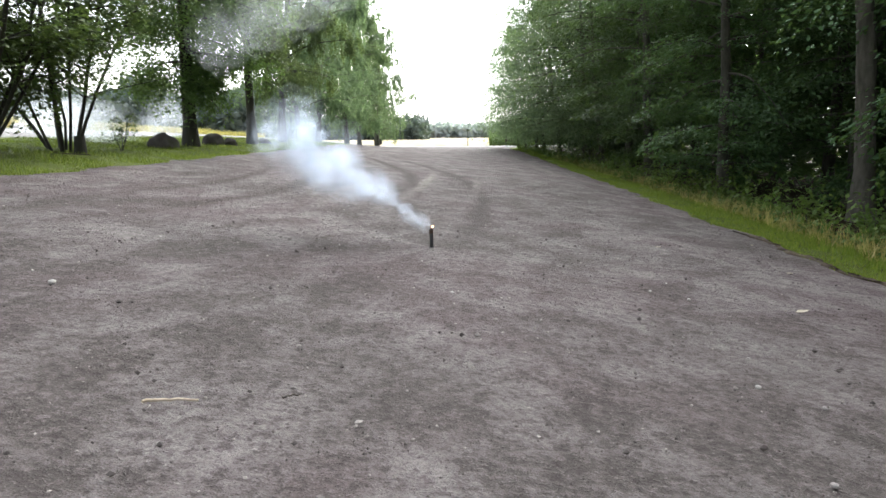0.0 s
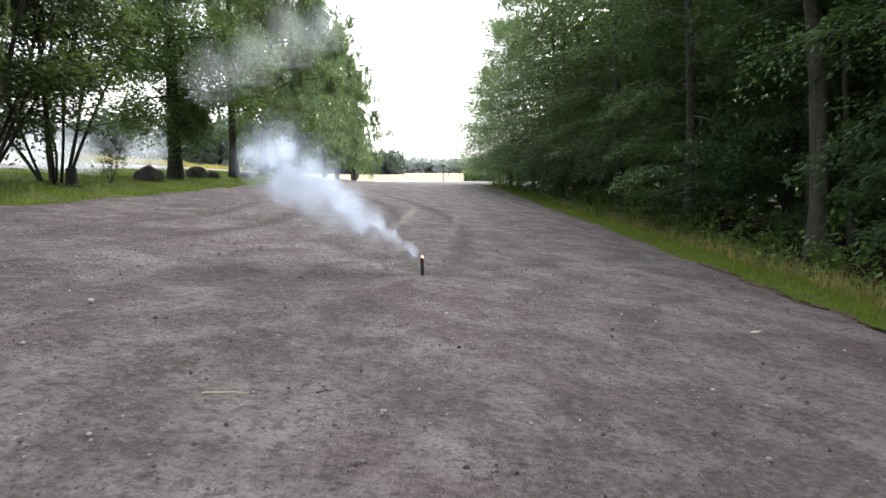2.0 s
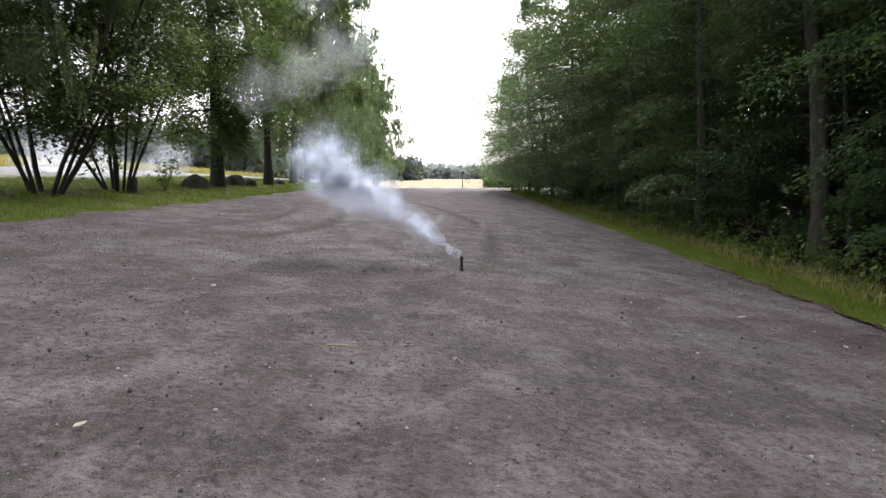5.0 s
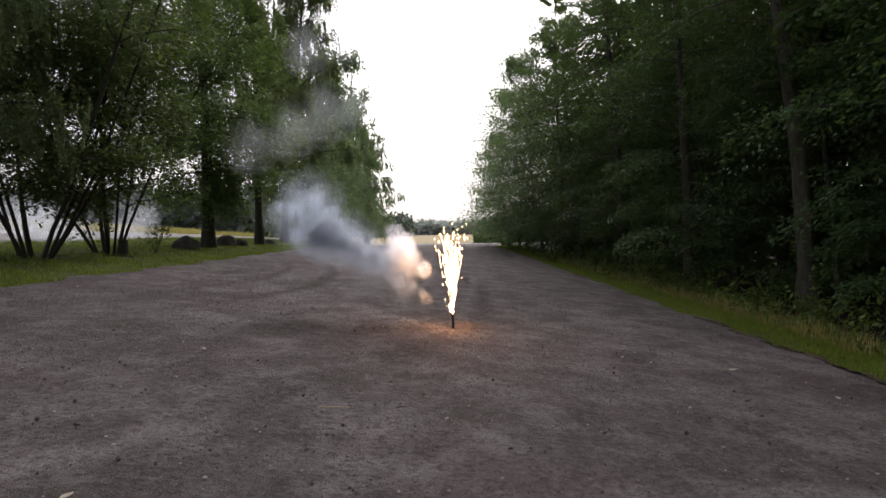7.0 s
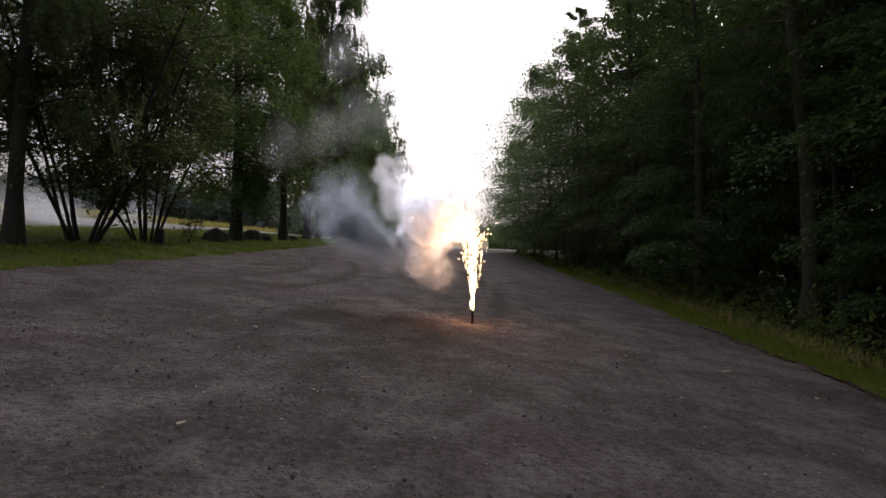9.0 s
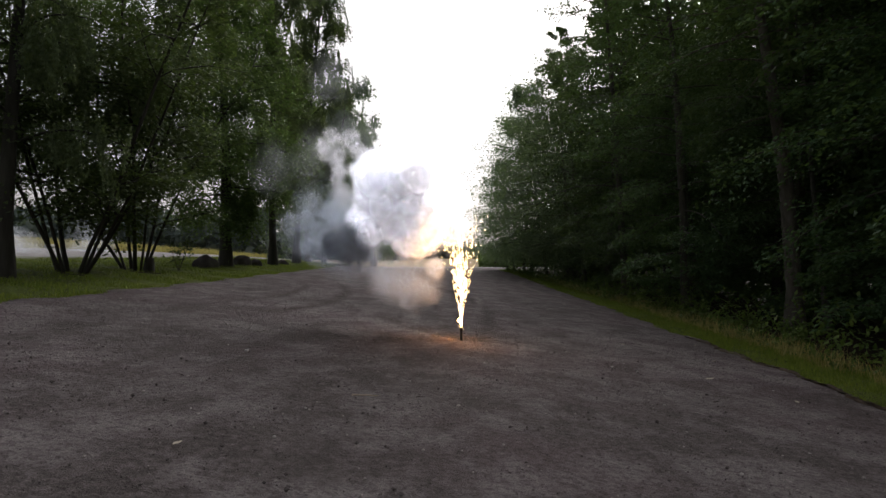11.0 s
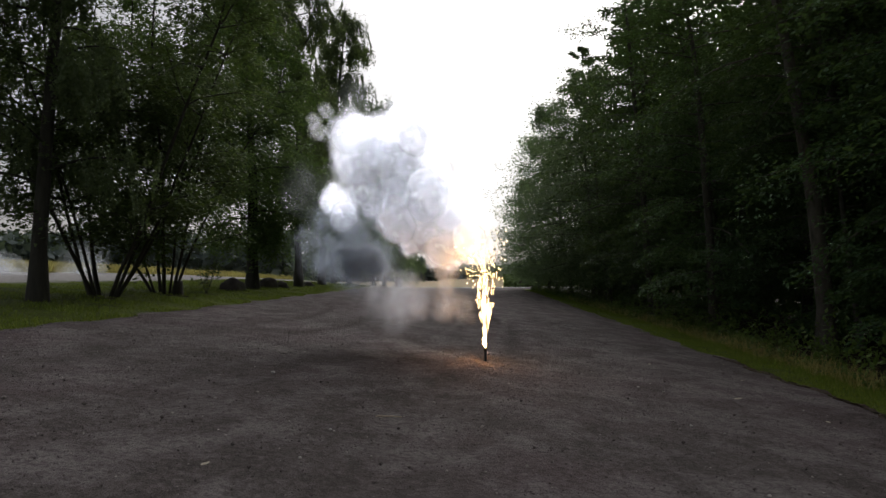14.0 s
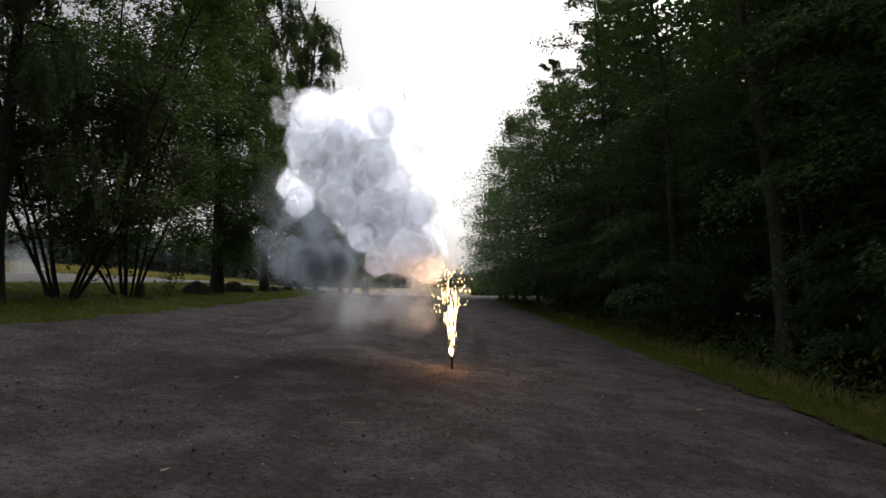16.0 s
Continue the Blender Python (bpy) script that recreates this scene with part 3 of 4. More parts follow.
def undergrowth():
    """Nettles, saplings and herbs under the edge of the wood."""
    rng = np.random.default_rng(5)
    n = 15000
    y = -6 + 78 * rng.random(n) ** 1.35
    off = 1.25 + np.abs(rng.normal(0, 1.0, n))
    x = lot_right(y) + off * np.clip(1.1 - y * 0.006, 0.6, 1.2)
    h = (0.18 + 0.75 * ramp01(off, 1.2, 2.6)) * (0.55 + 0.55 * np.sin(y * 1.9 + 0.7) ** 2) * rng.random(n) ** 0.8 * 1.5
    at = np.stack([x, y, land(x, y) + h], -1)
    way = unit(rng.normal(0, 1, (n, 3)) * (1, 1, 0.5) + (0, 0, 0.25))
    s = 0.085 * rng.uniform(0.5, 1.3, n)[:, None]
    v, f = diamonds(at, way * s, unit(np.cross(way, (0.2, 0.1, 1.0))) * s * 0.5)
    tagged(new("undergrowth", quick_mesh("undergrowth", v, f, HERB)), "low nettles and herbs at the foot of the wood", "plants", kind="stuff")


def soil_edge():
    """A dark uneven strip of soil and leaf litter where the gravel meets the grass."""
    rng = np.random.default_rng(15)
    ys = np.arange(-9, 5, 0.12)
    us = np.linspace(0, 1, 6)
    y, u = np.meshgrid(ys, us, indexing="ij")
    wide = 0.13 + 0.09 * np.sin(y * 0.9) + 0.07 * np.sin(y * 2.9 + 1)
    x = lot_right(y) - 0.12 + u * wide + 0.03 * rng.normal(0, 1, y.shape)
    z = land(x, y) + 0.03 * np.sin(np.pi * u) + 0.012 * rng.normal(0, 1, y.shape) + np.where((u == 0) | (u == 1), -0.05, 0.006)
    n = len(us)
    i, j = np.meshgrid(np.arange(len(ys) - 1), np.arange(n - 1), indexing="ij")
    a = (i * n + j).ravel()
    me = quick_mesh("soil_edge", np.stack([x, y, z], -1).reshape(-1, 3), np.stack([a, a + 1, a + n + 1, a + n], -1), SOIL, True)
    tagged(new("soil_edge", me), "dark strip of soil and litter along the gravel", "soil", kind="structure")


def herb_clump(x, y, high, seed, label):
    rng = np.random.default_rng(seed)
    t = tree_empty("herb_clump", label, "plant", "plants at the foot of the wood")
    green = []
    for k in range(9):
        line = bent((rng.normal(0, 0.18), rng.normal(0, 0.18), -0.05), (rng.normal(0, 0.35), rng.normal(0, 0.35), 1), high * rng.uniform(0.6, 1.1), 5, 0.03, 0.1, rng)
        mesh_part("stem", quick_mesh("stem", *tube(line, np.linspace(0.008, 0.003, len(line)), 4), BARK, True), t)
        green.append(sprinkle(line, 45, 0.2, 0.08, 0.07, rng, 0.4, 0.1))
    mesh_part("foliage", quick_mesh("foliage", *joined(green), HERB), t)
    t.matrix_basis = pose(x, y, float(land(x, y)))


def blades(name, label, x, y, tall, mat, rng, width=0.012):
    n = len(x)
    base = np.stack([x, y, land(x, y) - 0.02], -1)
    a = rng.uniform(0, 2 * np.pi, n)
    side = np.stack([np.cos(a), np.sin(a), 0 * a], -1) * (width * rng.uniform(0.6, 1.5, n))[:, None]
    tip = base + np.stack([rng.normal(0, 0.3, n) * tall, rng.normal(0, 0.3, n) * tall, tall], -1)
    v = np.stack([base - side, base + side, tip], 1).reshape(-1, 3)
    tagged(new(name, quick_mesh(name, v, np.arange(len(v)).reshape(-1, 3), mat)), label, "grass", kind="stuff")


def build_grass():
    rng = np.random.default_rng(9)
    n = 60000
    y = -5 + 70 * rng.random(n) ** 1.6
    off = rng.random(n) ** 1.2 * 2.1
    x = lot_right(y) - 0.08 + off
    tall = rng.uniform(0.05, 0.16, n) * (0.45 + 0.9 * ramp01(off, 0.0, 1.7)) * (0.6 + 0.5 * np.sin(y * 2.1 + x) ** 2)
    blades("verge_grass", "bright green grass strip along the wood", x, y, tall, BLADE, rng)
    n = 60000
    y = -4 + 44 * rng.random(n) ** 1.2
    off = rng.random(n) ** 1.25 * 9
    x = lot_left(y) + 0.08 - off
    tall = rng.uniform(0.04, 0.13, n) * (0.5 + 0.7 * np.sin(y * 1.3 + x * 0.8) ** 2)
    blades("lawn_grass", "short green grass under the row of trees", x, y, tall, BLADE, rng)
    n = 26000
    y = 8 + 70 * rng.random(n)
    x = -29.5 - 7 * rng.random(n) - 1.5 * np.sin(y * 0.4)
    blades("bank_grass", "tall dry yellow grass on the bank", x, y, rng.uniform(0.3, 0.85, n), STRAW, rng, 0.03)
    n = 7000
    y = -5 + 50 * rng.random(n) ** 1.4
    x = lot_right(y) + 1.2 + 0.7 * rng.random(n)
    blades("verge_straw", "dry seed stalks between grass and wood", x, y, rng.uniform(0.15, 0.5, n), STRAW, rng, 0.007)


undergrowth()
soil_edge()
for hx, hy, hh, hseed in ((6.75, 13.6, 0.95, 1), (7.1, 12.6, 0.7, 2), (7.3, 11.0, 0.6, 3), (6.6, 17.5, 0.8, 4), (7.6, 7.6, 0.7, 5), (7.4, 9.4, 0.55, 6), (8.0, 5.2, 0.8, 7), (6.3, 21.0, 0.8, 8), (6.2, 26.0, 0.9, 9)):
    herb_clump(hx, hy, hh, hseed, "leafy bright green herb clump at the wood's edge")
build_grass()


# ---- loose things ----
def boulder(x, y, wide, deep, high, seed, label):
    bm = bmesh.new()
    bmesh.ops.create_icosphere(bm, subdivisions=4, radius=1)
    for v in bm.verts:
        k = 1 + 0.17 * noise.noise(v.co * 1.3 + Vector((seed, 0, 0))) + 0.05 * noise.noise(v.co * 4 + Vector((0, seed, 0)))
        v.co = Vector((v.co.x * wide * k, v.co.y * deep * k, (max(v.co.z, -0.4) * high * k)))
    for f in bm.faces:
        f.smooth = True
    me = bpy.data.meshes.new("boulder")
    bm.to_mesh(me)
    bm.free()
    me.materials.append(BOULDER)
    ob = new("boulder", me)
    ob.matrix_basis = pose(x, y, float(land(x, y)) - 0.03, 0, 0, seed * 40)
    tagged(ob, label, "boulder", "boulders along the grass")


boulder(-11.1, 15.4, 0.56, 0.5, 0.52, 1, "large rounded grey boulder on the grass")
boulder(-11.45, 20.6, 0.52, 0.45, 0.55, 2, "rounded grey boulder beside a dark trunk")
boulder(-11.0, 21.3, 0.34, 0.32, 0.36, 3, "small grey boulder on the grass")
boulder(-11.1, 26.0, 0.4, 0.34, 0.3, 4, "low grey boulder behind a birch trunk")


def pale_rock(x, y, s, seed):
    rng = np.random.default_rng(seed)
    bm = bmesh.new()
    bmesh.ops.create_icosphere(bm, subdivisions=2, radius=s)
    for v in bm.verts:
        v.co = v.co * (1 + 0.2 * noise.noise(v.co * 3 + Vector((seed, 1, 2))))
        v.co.z *= 0.55
    me = bpy.data.meshes.new("roadside_stone")
    bm.to_mesh(me)
    bm.free()
    me.materials.append(PALESTONE)
    ob = new("roadside_stone", me)
    ob.matrix_basis = pose(x, y, float(land(x, y)) + s * 0.2, 0, 0, rng.uniform(0, 360))
    tagged(ob, "pale stone lying beside the side road", "stone", "stones beside the side road")


for px_, py_, ps_, seed_ in ((-28.5, 14, 0.5, 1), (-29.5, 16.5, 0.4, 2), (-29.0, 25, 0.45, 3), (-29.5, 27.5, 0.35, 4), (-29.5, 33.5, 0.4, 5), (-30, 41, 0.3, 6), (-30, 44, 0.3, 7)):
    pale_rock(px_, py_, ps_, seed_)


def stump(x, y):
    t = tree_empty("tree_stump", "short cut tree stump in the grass", "stump")
    bm = bmesh.new()
    bmesh.ops.create_cone(bm, cap_ends=True, segments=14, radius1=0.17, radius2=0.14, depth=0.5)
    for v in bm.verts:
        v.co.x += 0.02 * noise.noise(v.co * 9)
        v.co.z += 0.2 + (0.03 * noise.noise(v.co * 5) if v.co.z > 0 else 0)
    part("stem", bm, DARKBARK, t)
    t.matrix_basis = pose(x, y, float(land(x, y)))


stump(-10.6, 9.7)


def sapling(x, y):
    rng = np.random.default_rng(41)
    t = tree_empty("sapling", "thin sapling with sparse leaves beside a boulder", "sapling")
    wood, green = [], []
    for k in range(4):
        line = bent((0, 0, -0.05), (rng.normal(0, 0.22), rng.normal(0, 0.22), 1), rng.uniform(0.8, 1.5), 6, 0.0, 0.1, rng)
        wood.append(tube(line, np.linspace(0.014, 0.004, len(line)), 5))
        for _ in range(6):
            i = rng.integers(1, 6)
            br = bent(line[i], (rng.normal(), rng.normal(), 0.4), rng.uniform(0.2, 0.5), 4, 0.05, 0.1, rng)
            wood.append(tube(br, np.linspace(0.006, 0.003, len(br)), 4))
            green.append(sprinkle(br, 16, 0.16, 0.08, 0.06, rng))
    mesh_part("stem", quick_mesh("stem", *joined(wood), DARKBARK, True), t)
    mesh_part("crown", quick_mesh("crown", *joined(green), ALDER), t)
    t.matrix_basis = pose(x, y, float(land(x, y)))


sapling(-10.5, 11.6)


def rod(name, x0, y0, x1, y1, r, mat, label, category, lift=0.012, bend=0.02):
    rng = np.random.default_rng(int(abs(x0 * 100)))
    pts = np.linspace((x0, y0), (x1, y1), 9)
    pts = pts + rng.normal(0, bend * 0.5, pts.shape)
    z = land(pts[:, 0], pts[:, 1]) + r * 0.7 + lift
    v, f = tube(np.column_stack([pts, z]), np.linspace(r, r * 0.6, 9), 6)
    ob = new(name, quick_mesh(name, v, f, mat, True))
    tagged(ob, label, category)


rod("twig", -0.90, -5.49, -0.65, -5.39, 0.009, DRYWOOD, "pale dry twig lying on the gravel", "twig")
rod("twig", -0.27, -5.24, -0.18, -5.16, 0.006, DARKWOOD, "short dark twig lying on the gravel", "twig")
rod("branch", 5.35, 5.2, 5.6, 4.2, 0.03, DARKWOOD, "dark fallen branch at the grass edge", "branch", bend=0.05)
rod("branch", -9.9, 8.9, -10.6, 8.5, 0.016, DARKWOOD, "thin fallen branch in the grass", "branch", 0.02, 0.08)
rod("branch", -10.2, 5.4, -11.0, 5.2, 0.018, DARKWOOD, "thin fallen branch in the grass", "branch", 0.02, 0.1)


def fallen_leaf(x, y, size, turn):
    v = np.array([(-1, 0, 0.0), (-0.3, 0.45, 0.12), (0.4, 0.4, 0.1), (1, 0, 0.16), (0.4, -0.42, 0.14), (-0.3, -0.45, 0.05), (0, 0, -0.02)]) * size
    bm = bmesh.new()
    vs = [bm.verts.new(p) for p in v]
    for k in range(6):
        bm.faces.new((vs[k], vs[(k + 1) % 6], vs[6]))
    top = bmesh.ops.extrude_face_region(bm, geom=bm.faces[:])
    for g in top["geom"]:
        if isinstance(g, bmesh.types.BMVert):
            g.co.z += 0.003
    me = bpy.data.meshes.new("fallen_leaf")
    bm.to_mesh(me)
    bm.free()
    me.materials.append(DEADLEAF)
    ob = new("fallen_leaf", me)
    ob.matrix_basis = pose(x, y, float(land(x, y)) + 0.022, 0, 0, turn)
    tagged(ob, "dry pale brown leaf on the gravel", "leaf", "leaves on the gravel")


for lx, ly, ls, lt in ((3.81, -1.73, 0.075, 20), (4.52, -3.04, 0.05, 100), (-1.7, -7.68, 0.045, 70), (4.6, 0.6, 0.05, 200), (3.2, 1.9, 0.05, 310), (5.0, 3.2, 0.05, 250)):
    fallen_leaf(lx, ly, ls, lt)


def pebble(x, y, s, seed, mat=PALESTONE):
    bm = bmesh.new()
    bmesh.ops.create_icosphere(bm, subdivisions=2, radius=s)
    for v in bm.verts:
        v.co = v.co * (1 + 0.25 * noise.noise(v.co * (1.5 / s) + Vector((seed, 0, 0))))
        v.co.z *= 0.65
    me = bpy.data.meshes.new("pebble")
    bm.to_mesh(me)
    bm.free()
    me.materials.append(mat)
    ob = new("pebble", me)
    ob.matrix_basis = pose(x, y, float(land(x, y)) + s * 0.4, 0, 0, seed * 50)
    tagged(ob, "pale pebble on the gravel", "pebble", "pebbles on the lot")


pebble_rng = np.random.default_rng(77)
pebble(-2.68, -3.48, 0.03, 0)
for k in range(40):
    pebble(pebble_rng.uniform(-5, 4.8), -7.2 + 8 * pebble_rng.random() ** 1.3, pebble_rng.uniform(0.01, 0.02), k + 1, PALESTONE if k % 2 else PEBBLE)


def loose_gravel():
    rng = np.random.default_rng(3)
    n = 24000
    y = -10.5 + 25 * rng.random(n) ** 1.7
    lo, hi = lot_left(y), lot_right(y)
    x = lo + (hi - lo) * rng.random(n)
    s = rng.uniform(0.004, 0.012, n) * (1 + (rng.random(n) > 0.9) * rng.uniform(0.3, 1.3, n))
    octa = np.array([(1, 0, 0), (0, 1, 0), (-1, 0, 0), (0, -1, 0), (0, 0, 0.7), (0, 0, -0.7)])
    a = rng.uniform(0, 6.28, n)
    jit = octa[None] * rng.uniform(0.6, 1.3, (n, 6, 1))
    rx = jit[..., 0] * np.cos(a)[:, None] - jit[..., 1] * np.sin(a)[:, None]
    ry = jit[..., 0] * np.sin(a)[:, None] + jit[..., 1] * np.cos(a)[:, None]
    v = np.stack([x[:, None] + rx * s[:, None], y[:, None] + ry * s[:, None], (land(x, y) + 0.4 * s + 0.008)[:, None] + jit[..., 2] * s[:, None]], -1)
    tri = np.array([(0, 1, 4), (1, 2, 4), (2, 3, 4), (3, 0, 4), (1, 0, 5), (2, 1, 5), (3, 2, 5), (0, 3, 5)])
    f = (np.arange(n)[:, None, None] * 6 + tri[None]).reshape(-1, 3)
    tagged(new("loose_gravel", quick_mesh("loose_gravel", v.reshape(-1, 3), f, GRIT)), "loose small stones scattered over the lot", "gravel", kind="stuff")


def grit_material():
    s = Nodes("loose_grit")
    isle = s.n.new("ShaderNodeNewGeometry").outputs["Random Per Island"]
    return s.done(s.ramp(isle, (0, (0.045, 0.037, 0.034)), (0.62, (0.09, 0.075, 0.07)), (0.9, (0.16, 0.14, 0.13)), (1, (0.36, 0.33, 0.3))), 0.9)


GRIT = grit_material()
loose_gravel()


def box_bm(sx, sy, sz, at=(0, 0, 0), bevel=0.01):
    bm = bmesh.new()
    bmesh.ops.create_cube(bm, size=1, matrix=Matrix.Translation(at) @ Matrix.Diagonal((sx, sy, sz, 1)))
    if bevel:
        bmesh.ops.bevel(bm, geom=bm.edges[:], offset=bevel, segments=2, affect="EDGES")
    return bm


def far_things():
    z = float(land(-3.8, 85))
    post = tree_empty("sign_post", "thin dark post with a small sign by the far road", "sign")
    bm = bmesh.new()
    bmesh.ops.create_cone(bm, cap_ends=True, segments=10, radius1=0.06, radius2=0.05, depth=2.3, matrix=Matrix.Translation((0, 0, 1.1)))
    part("pole", bm, DARKMETAL, post)
    part("sign_plate", box_bm(0.4, 0.05, 0.3, (0.0, -0.07, 2.05)), DARKMETAL, post)
    post.matrix_basis = pose(-3.8, 84.9, z)
    board = tree_empty("notice_board", "dark notice board on two legs at the lot's end", "notice board")
    part("panel", box_bm(1.25, 0.12, 0.75, (0, 0, 0.95)), DARKWOOD, board)
    part("leg", box_bm(0.1, 0.1, 1.0, (-0.5, 0.08, 0.4)), DARKWOOD, board)
    part("leg", box_bm(0.1, 0.1, 1.0, (0.5, 0.08, 0.4)), DARKWOOD, board)
    board.matrix_basis = pose(1.7, 77.0, float(land(1.7, 77.0)) + 0.05)
    bench = tree_empty("waste_box", "low dark wooden box at the end of the grass", "box")
    part("body", box_bm(0.95, 0.7, 0.62, (0, 0, 0.31), 0.03), DARKWOOD, bench)
    part("lid", box_bm(1.05, 0.8, 0.08, (0, 0, 0.664), 0.02), DARKMETAL, bench)
    bench.matrix_basis = pose(-15.0, 80.5, float(land(-15.0, 80.5)) + 0.25)


far_things()


# ---- the firework ----
TOP = 0.235


def firework():
    fw = tree_empty("firework_fountain", "slim black cardboard firework tube standing on the gravel", "firework")
    bm = bmesh.new()
    n, ro, ri = 20, 0.024, 0.019
    rings = [(ro * 1.02, 0.0), (ro * 1.02, 0.012), (ro, 0.016), (ro, TOP - 0.003), (ro - 0.002, TOP), (ri, TOP - 0.001), (ri, 0.03)]
    loops = [[bm.verts.new((r * math.cos(2 * math.pi * k / n), r * math.sin(2 * math.pi * k / n), z)) for k in range(n)] for r, z in rings]
    for p, q in zip(loops, loops[1:]):
        for k in range(n):
            bm.faces.new((p[k], p[(k + 1) % n], q[(k + 1) % n], q[k])).smooth = True
    bm.faces.new(loops[-1])
    part("tube", bm, CARD, fw, "black cardboard tube")
    bm = bmesh.new()
    bmesh.ops.create_cone(bm, cap_ends=True, segments=20, radius1=0.036, radius2=0.03, depth=0.012, matrix=Matrix.Translation((0, 0, 0.006)))
    part("base_disc", bm, CARD, fw, "flat dark base disc")
    bm = bmesh.new()
    bmesh.ops.create_cone(bm, cap_ends=False, segments=20, radius1=0.0252, radius2=0.0252, depth=0.05, matrix=Matrix.Translation((0, 0, TOP - 0.035)))
    part("collar", bm, CLAY, fw, "scorched brown paper collar")
    fw.matrix_basis = pose(0, 0, 0.004, 1.0, -1.5, 0)


firework()


def billow_mesh(name, seed, mats, lobes=9, depth=0.26, gap=0.075, rough=0.15):
    """A puff of unit radius: nested skins with rounded knobs, the outer ones thinnest."""
    rng = np.random.default_rng(seed)
    balls = []
    for level in (4, 3):
        bm = bmesh.new()
        bmesh.ops.create_icosphere(bm, subdivisions=level, radius=1)
        balls.append((np.array([v.co for v in bm.verts]), np.array([[v.index for v in f.verts] for f in bm.faces])))
        bm.free()
    knob = unit(rng.normal(0, 1, (lobes, 3)))
    wide = rng.uniform(0.6, 1.15, lobes)
    squash = rng.uniform(0.8, 1.1, 3)
    pieces, slots = [], []
    for k in range(len(mats)):
        ball, tris = balls[0 if len(mats) > 4 and k == 1 else 1]
        aim = unit(knob + rng.normal(0, 0.16, knob.shape))
        ang = np.arccos(np.clip(ball @ aim.T, -1, 1)) / wide
        swell = np.log(np.exp(7 * np.exp(-1.3 * ang ** 2)).sum(1)) / 7
        swell = (swell - swell.min()) / (swell.max() - swell.min())
        away = Vector((seed * 3.7, k * 5.3, 0))
        fine = np.array([noise.noise(Vector(p * 2.3) + away) + 0.55 * noise.noise(Vector(p * 5.2) - away) for p in ball])
        r = (1 - depth + depth * swell + rough * fine) * (1 - gap * k)
        pieces.append((ball * r[:, None] * squash, tris))
        slots += [k] * len(tris)
    me = quick_mesh(name, *joined(pieces), mats[0], True)
    for m in mats[1:]:
        me.materials.append(m)
    me.polygons.foreach_set("material_index", np.array(slots, np.int32))
    return me


DENSE = [billow_mesh("smoke_puff", 60 + k, SMOKE_WHITE) for k in range(5)]
YOUNG = [billow_mesh("smoke_puff", 50 + k, SMOKE_YOUNG, 8, 0.32, 0.15) for k in range(4)]
LOWER = [billow_mesh("smoke_puff", 40 + k, SMOKE_LOW, 7, 0.38, 0.2) for k in range(4)]
THIN = [billow_mesh("smoke_puff", 80 + k, SMOKE_BLUE, 8, 0.35, 0.2) for k in range(5)]
VEIL = [billow_mesh("smoke_puff", 70 + k, SMOKE_WISP, 6, 0.35, 0.3) for k in range(4)]
HAZE = [billow_mesh("smoke_veil", 90 + k, SMOKE_HAZE, 7, 0.4, 0.22, 0.22) for k in range(3)]
LYING = [billow_mesh("smoke_veil", 95 + k, SMOKE_GROUND, 7, 0.4, 0.22) for k in range(3)]


def puff(meshes, k, size, label, group):
    ob = new("smoke_puff", meshes[k % len(meshes)])
    ob.scale = (size,) * 3
    return tagged(ob, label, "smoke", group, "stuff")


def along(table, age):
    """A row of the table at that age: x, y, z, spread."""
    cols = np.array(table)
    return [float(np.interp(age, cols[:, 0], cols[:, c])) for c in range(1, 5)]


# age, x, y, z, spread
FIRST = [(0, 0.0, 0, 0.24, 0.0), (0.25, -0.1, 0.01, 0.30, 0.03), (0.8, -0.36, 0.03, 0.47, 0.08), (1.6, -0.74, 0.06, 0.74, 0.16), (3, -1.25, 0.12, 1.08, 0.28),
         (5, -1.78, 0.2, 1.36, 0.42), (8, -2.2, 0.3, 1.62, 0.5), (12, -2.45, 0.4, 1.9, 0.66), (18, -2.75, 0.55, 2.2, 1.0), (24, -3.0, 0.7, 2.4, 1.25)]
MAIN = [(0, 0.0, 0.1, 0.2, 0.0), (0.4, -0.52, 0.25, 0.78, 0.3), (0.8, -0.64, 0.3, 1.15, 0.42), (1.5, -0.76, 0.3, 1.65, 0.52), (2.7, -1.08, 0.35, 2.25, 0.7),
        (4.5, -1.6, 0.4, 2.95, 0.95), (6.3, -1.95, 0.45, 3.5, 1.12), (8, -2.05, 0.5, 3.85, 1.22), (10, -2.1, 0.5, 4.15, 1.3)]
LOW = [(0, 0.0, 0, 0.2, 0.0), (0.2, -0.12, 0.05, 0.55, 0.08), (1.0, -0.6, 0.15, 0.95, 0.22), (3, -1.2, 0.4, 1.1, 0.4), (6, -1.9, 0.7, 1.2, 0.6), (10, -2.4, 1.0, 1.3, 0.85)]


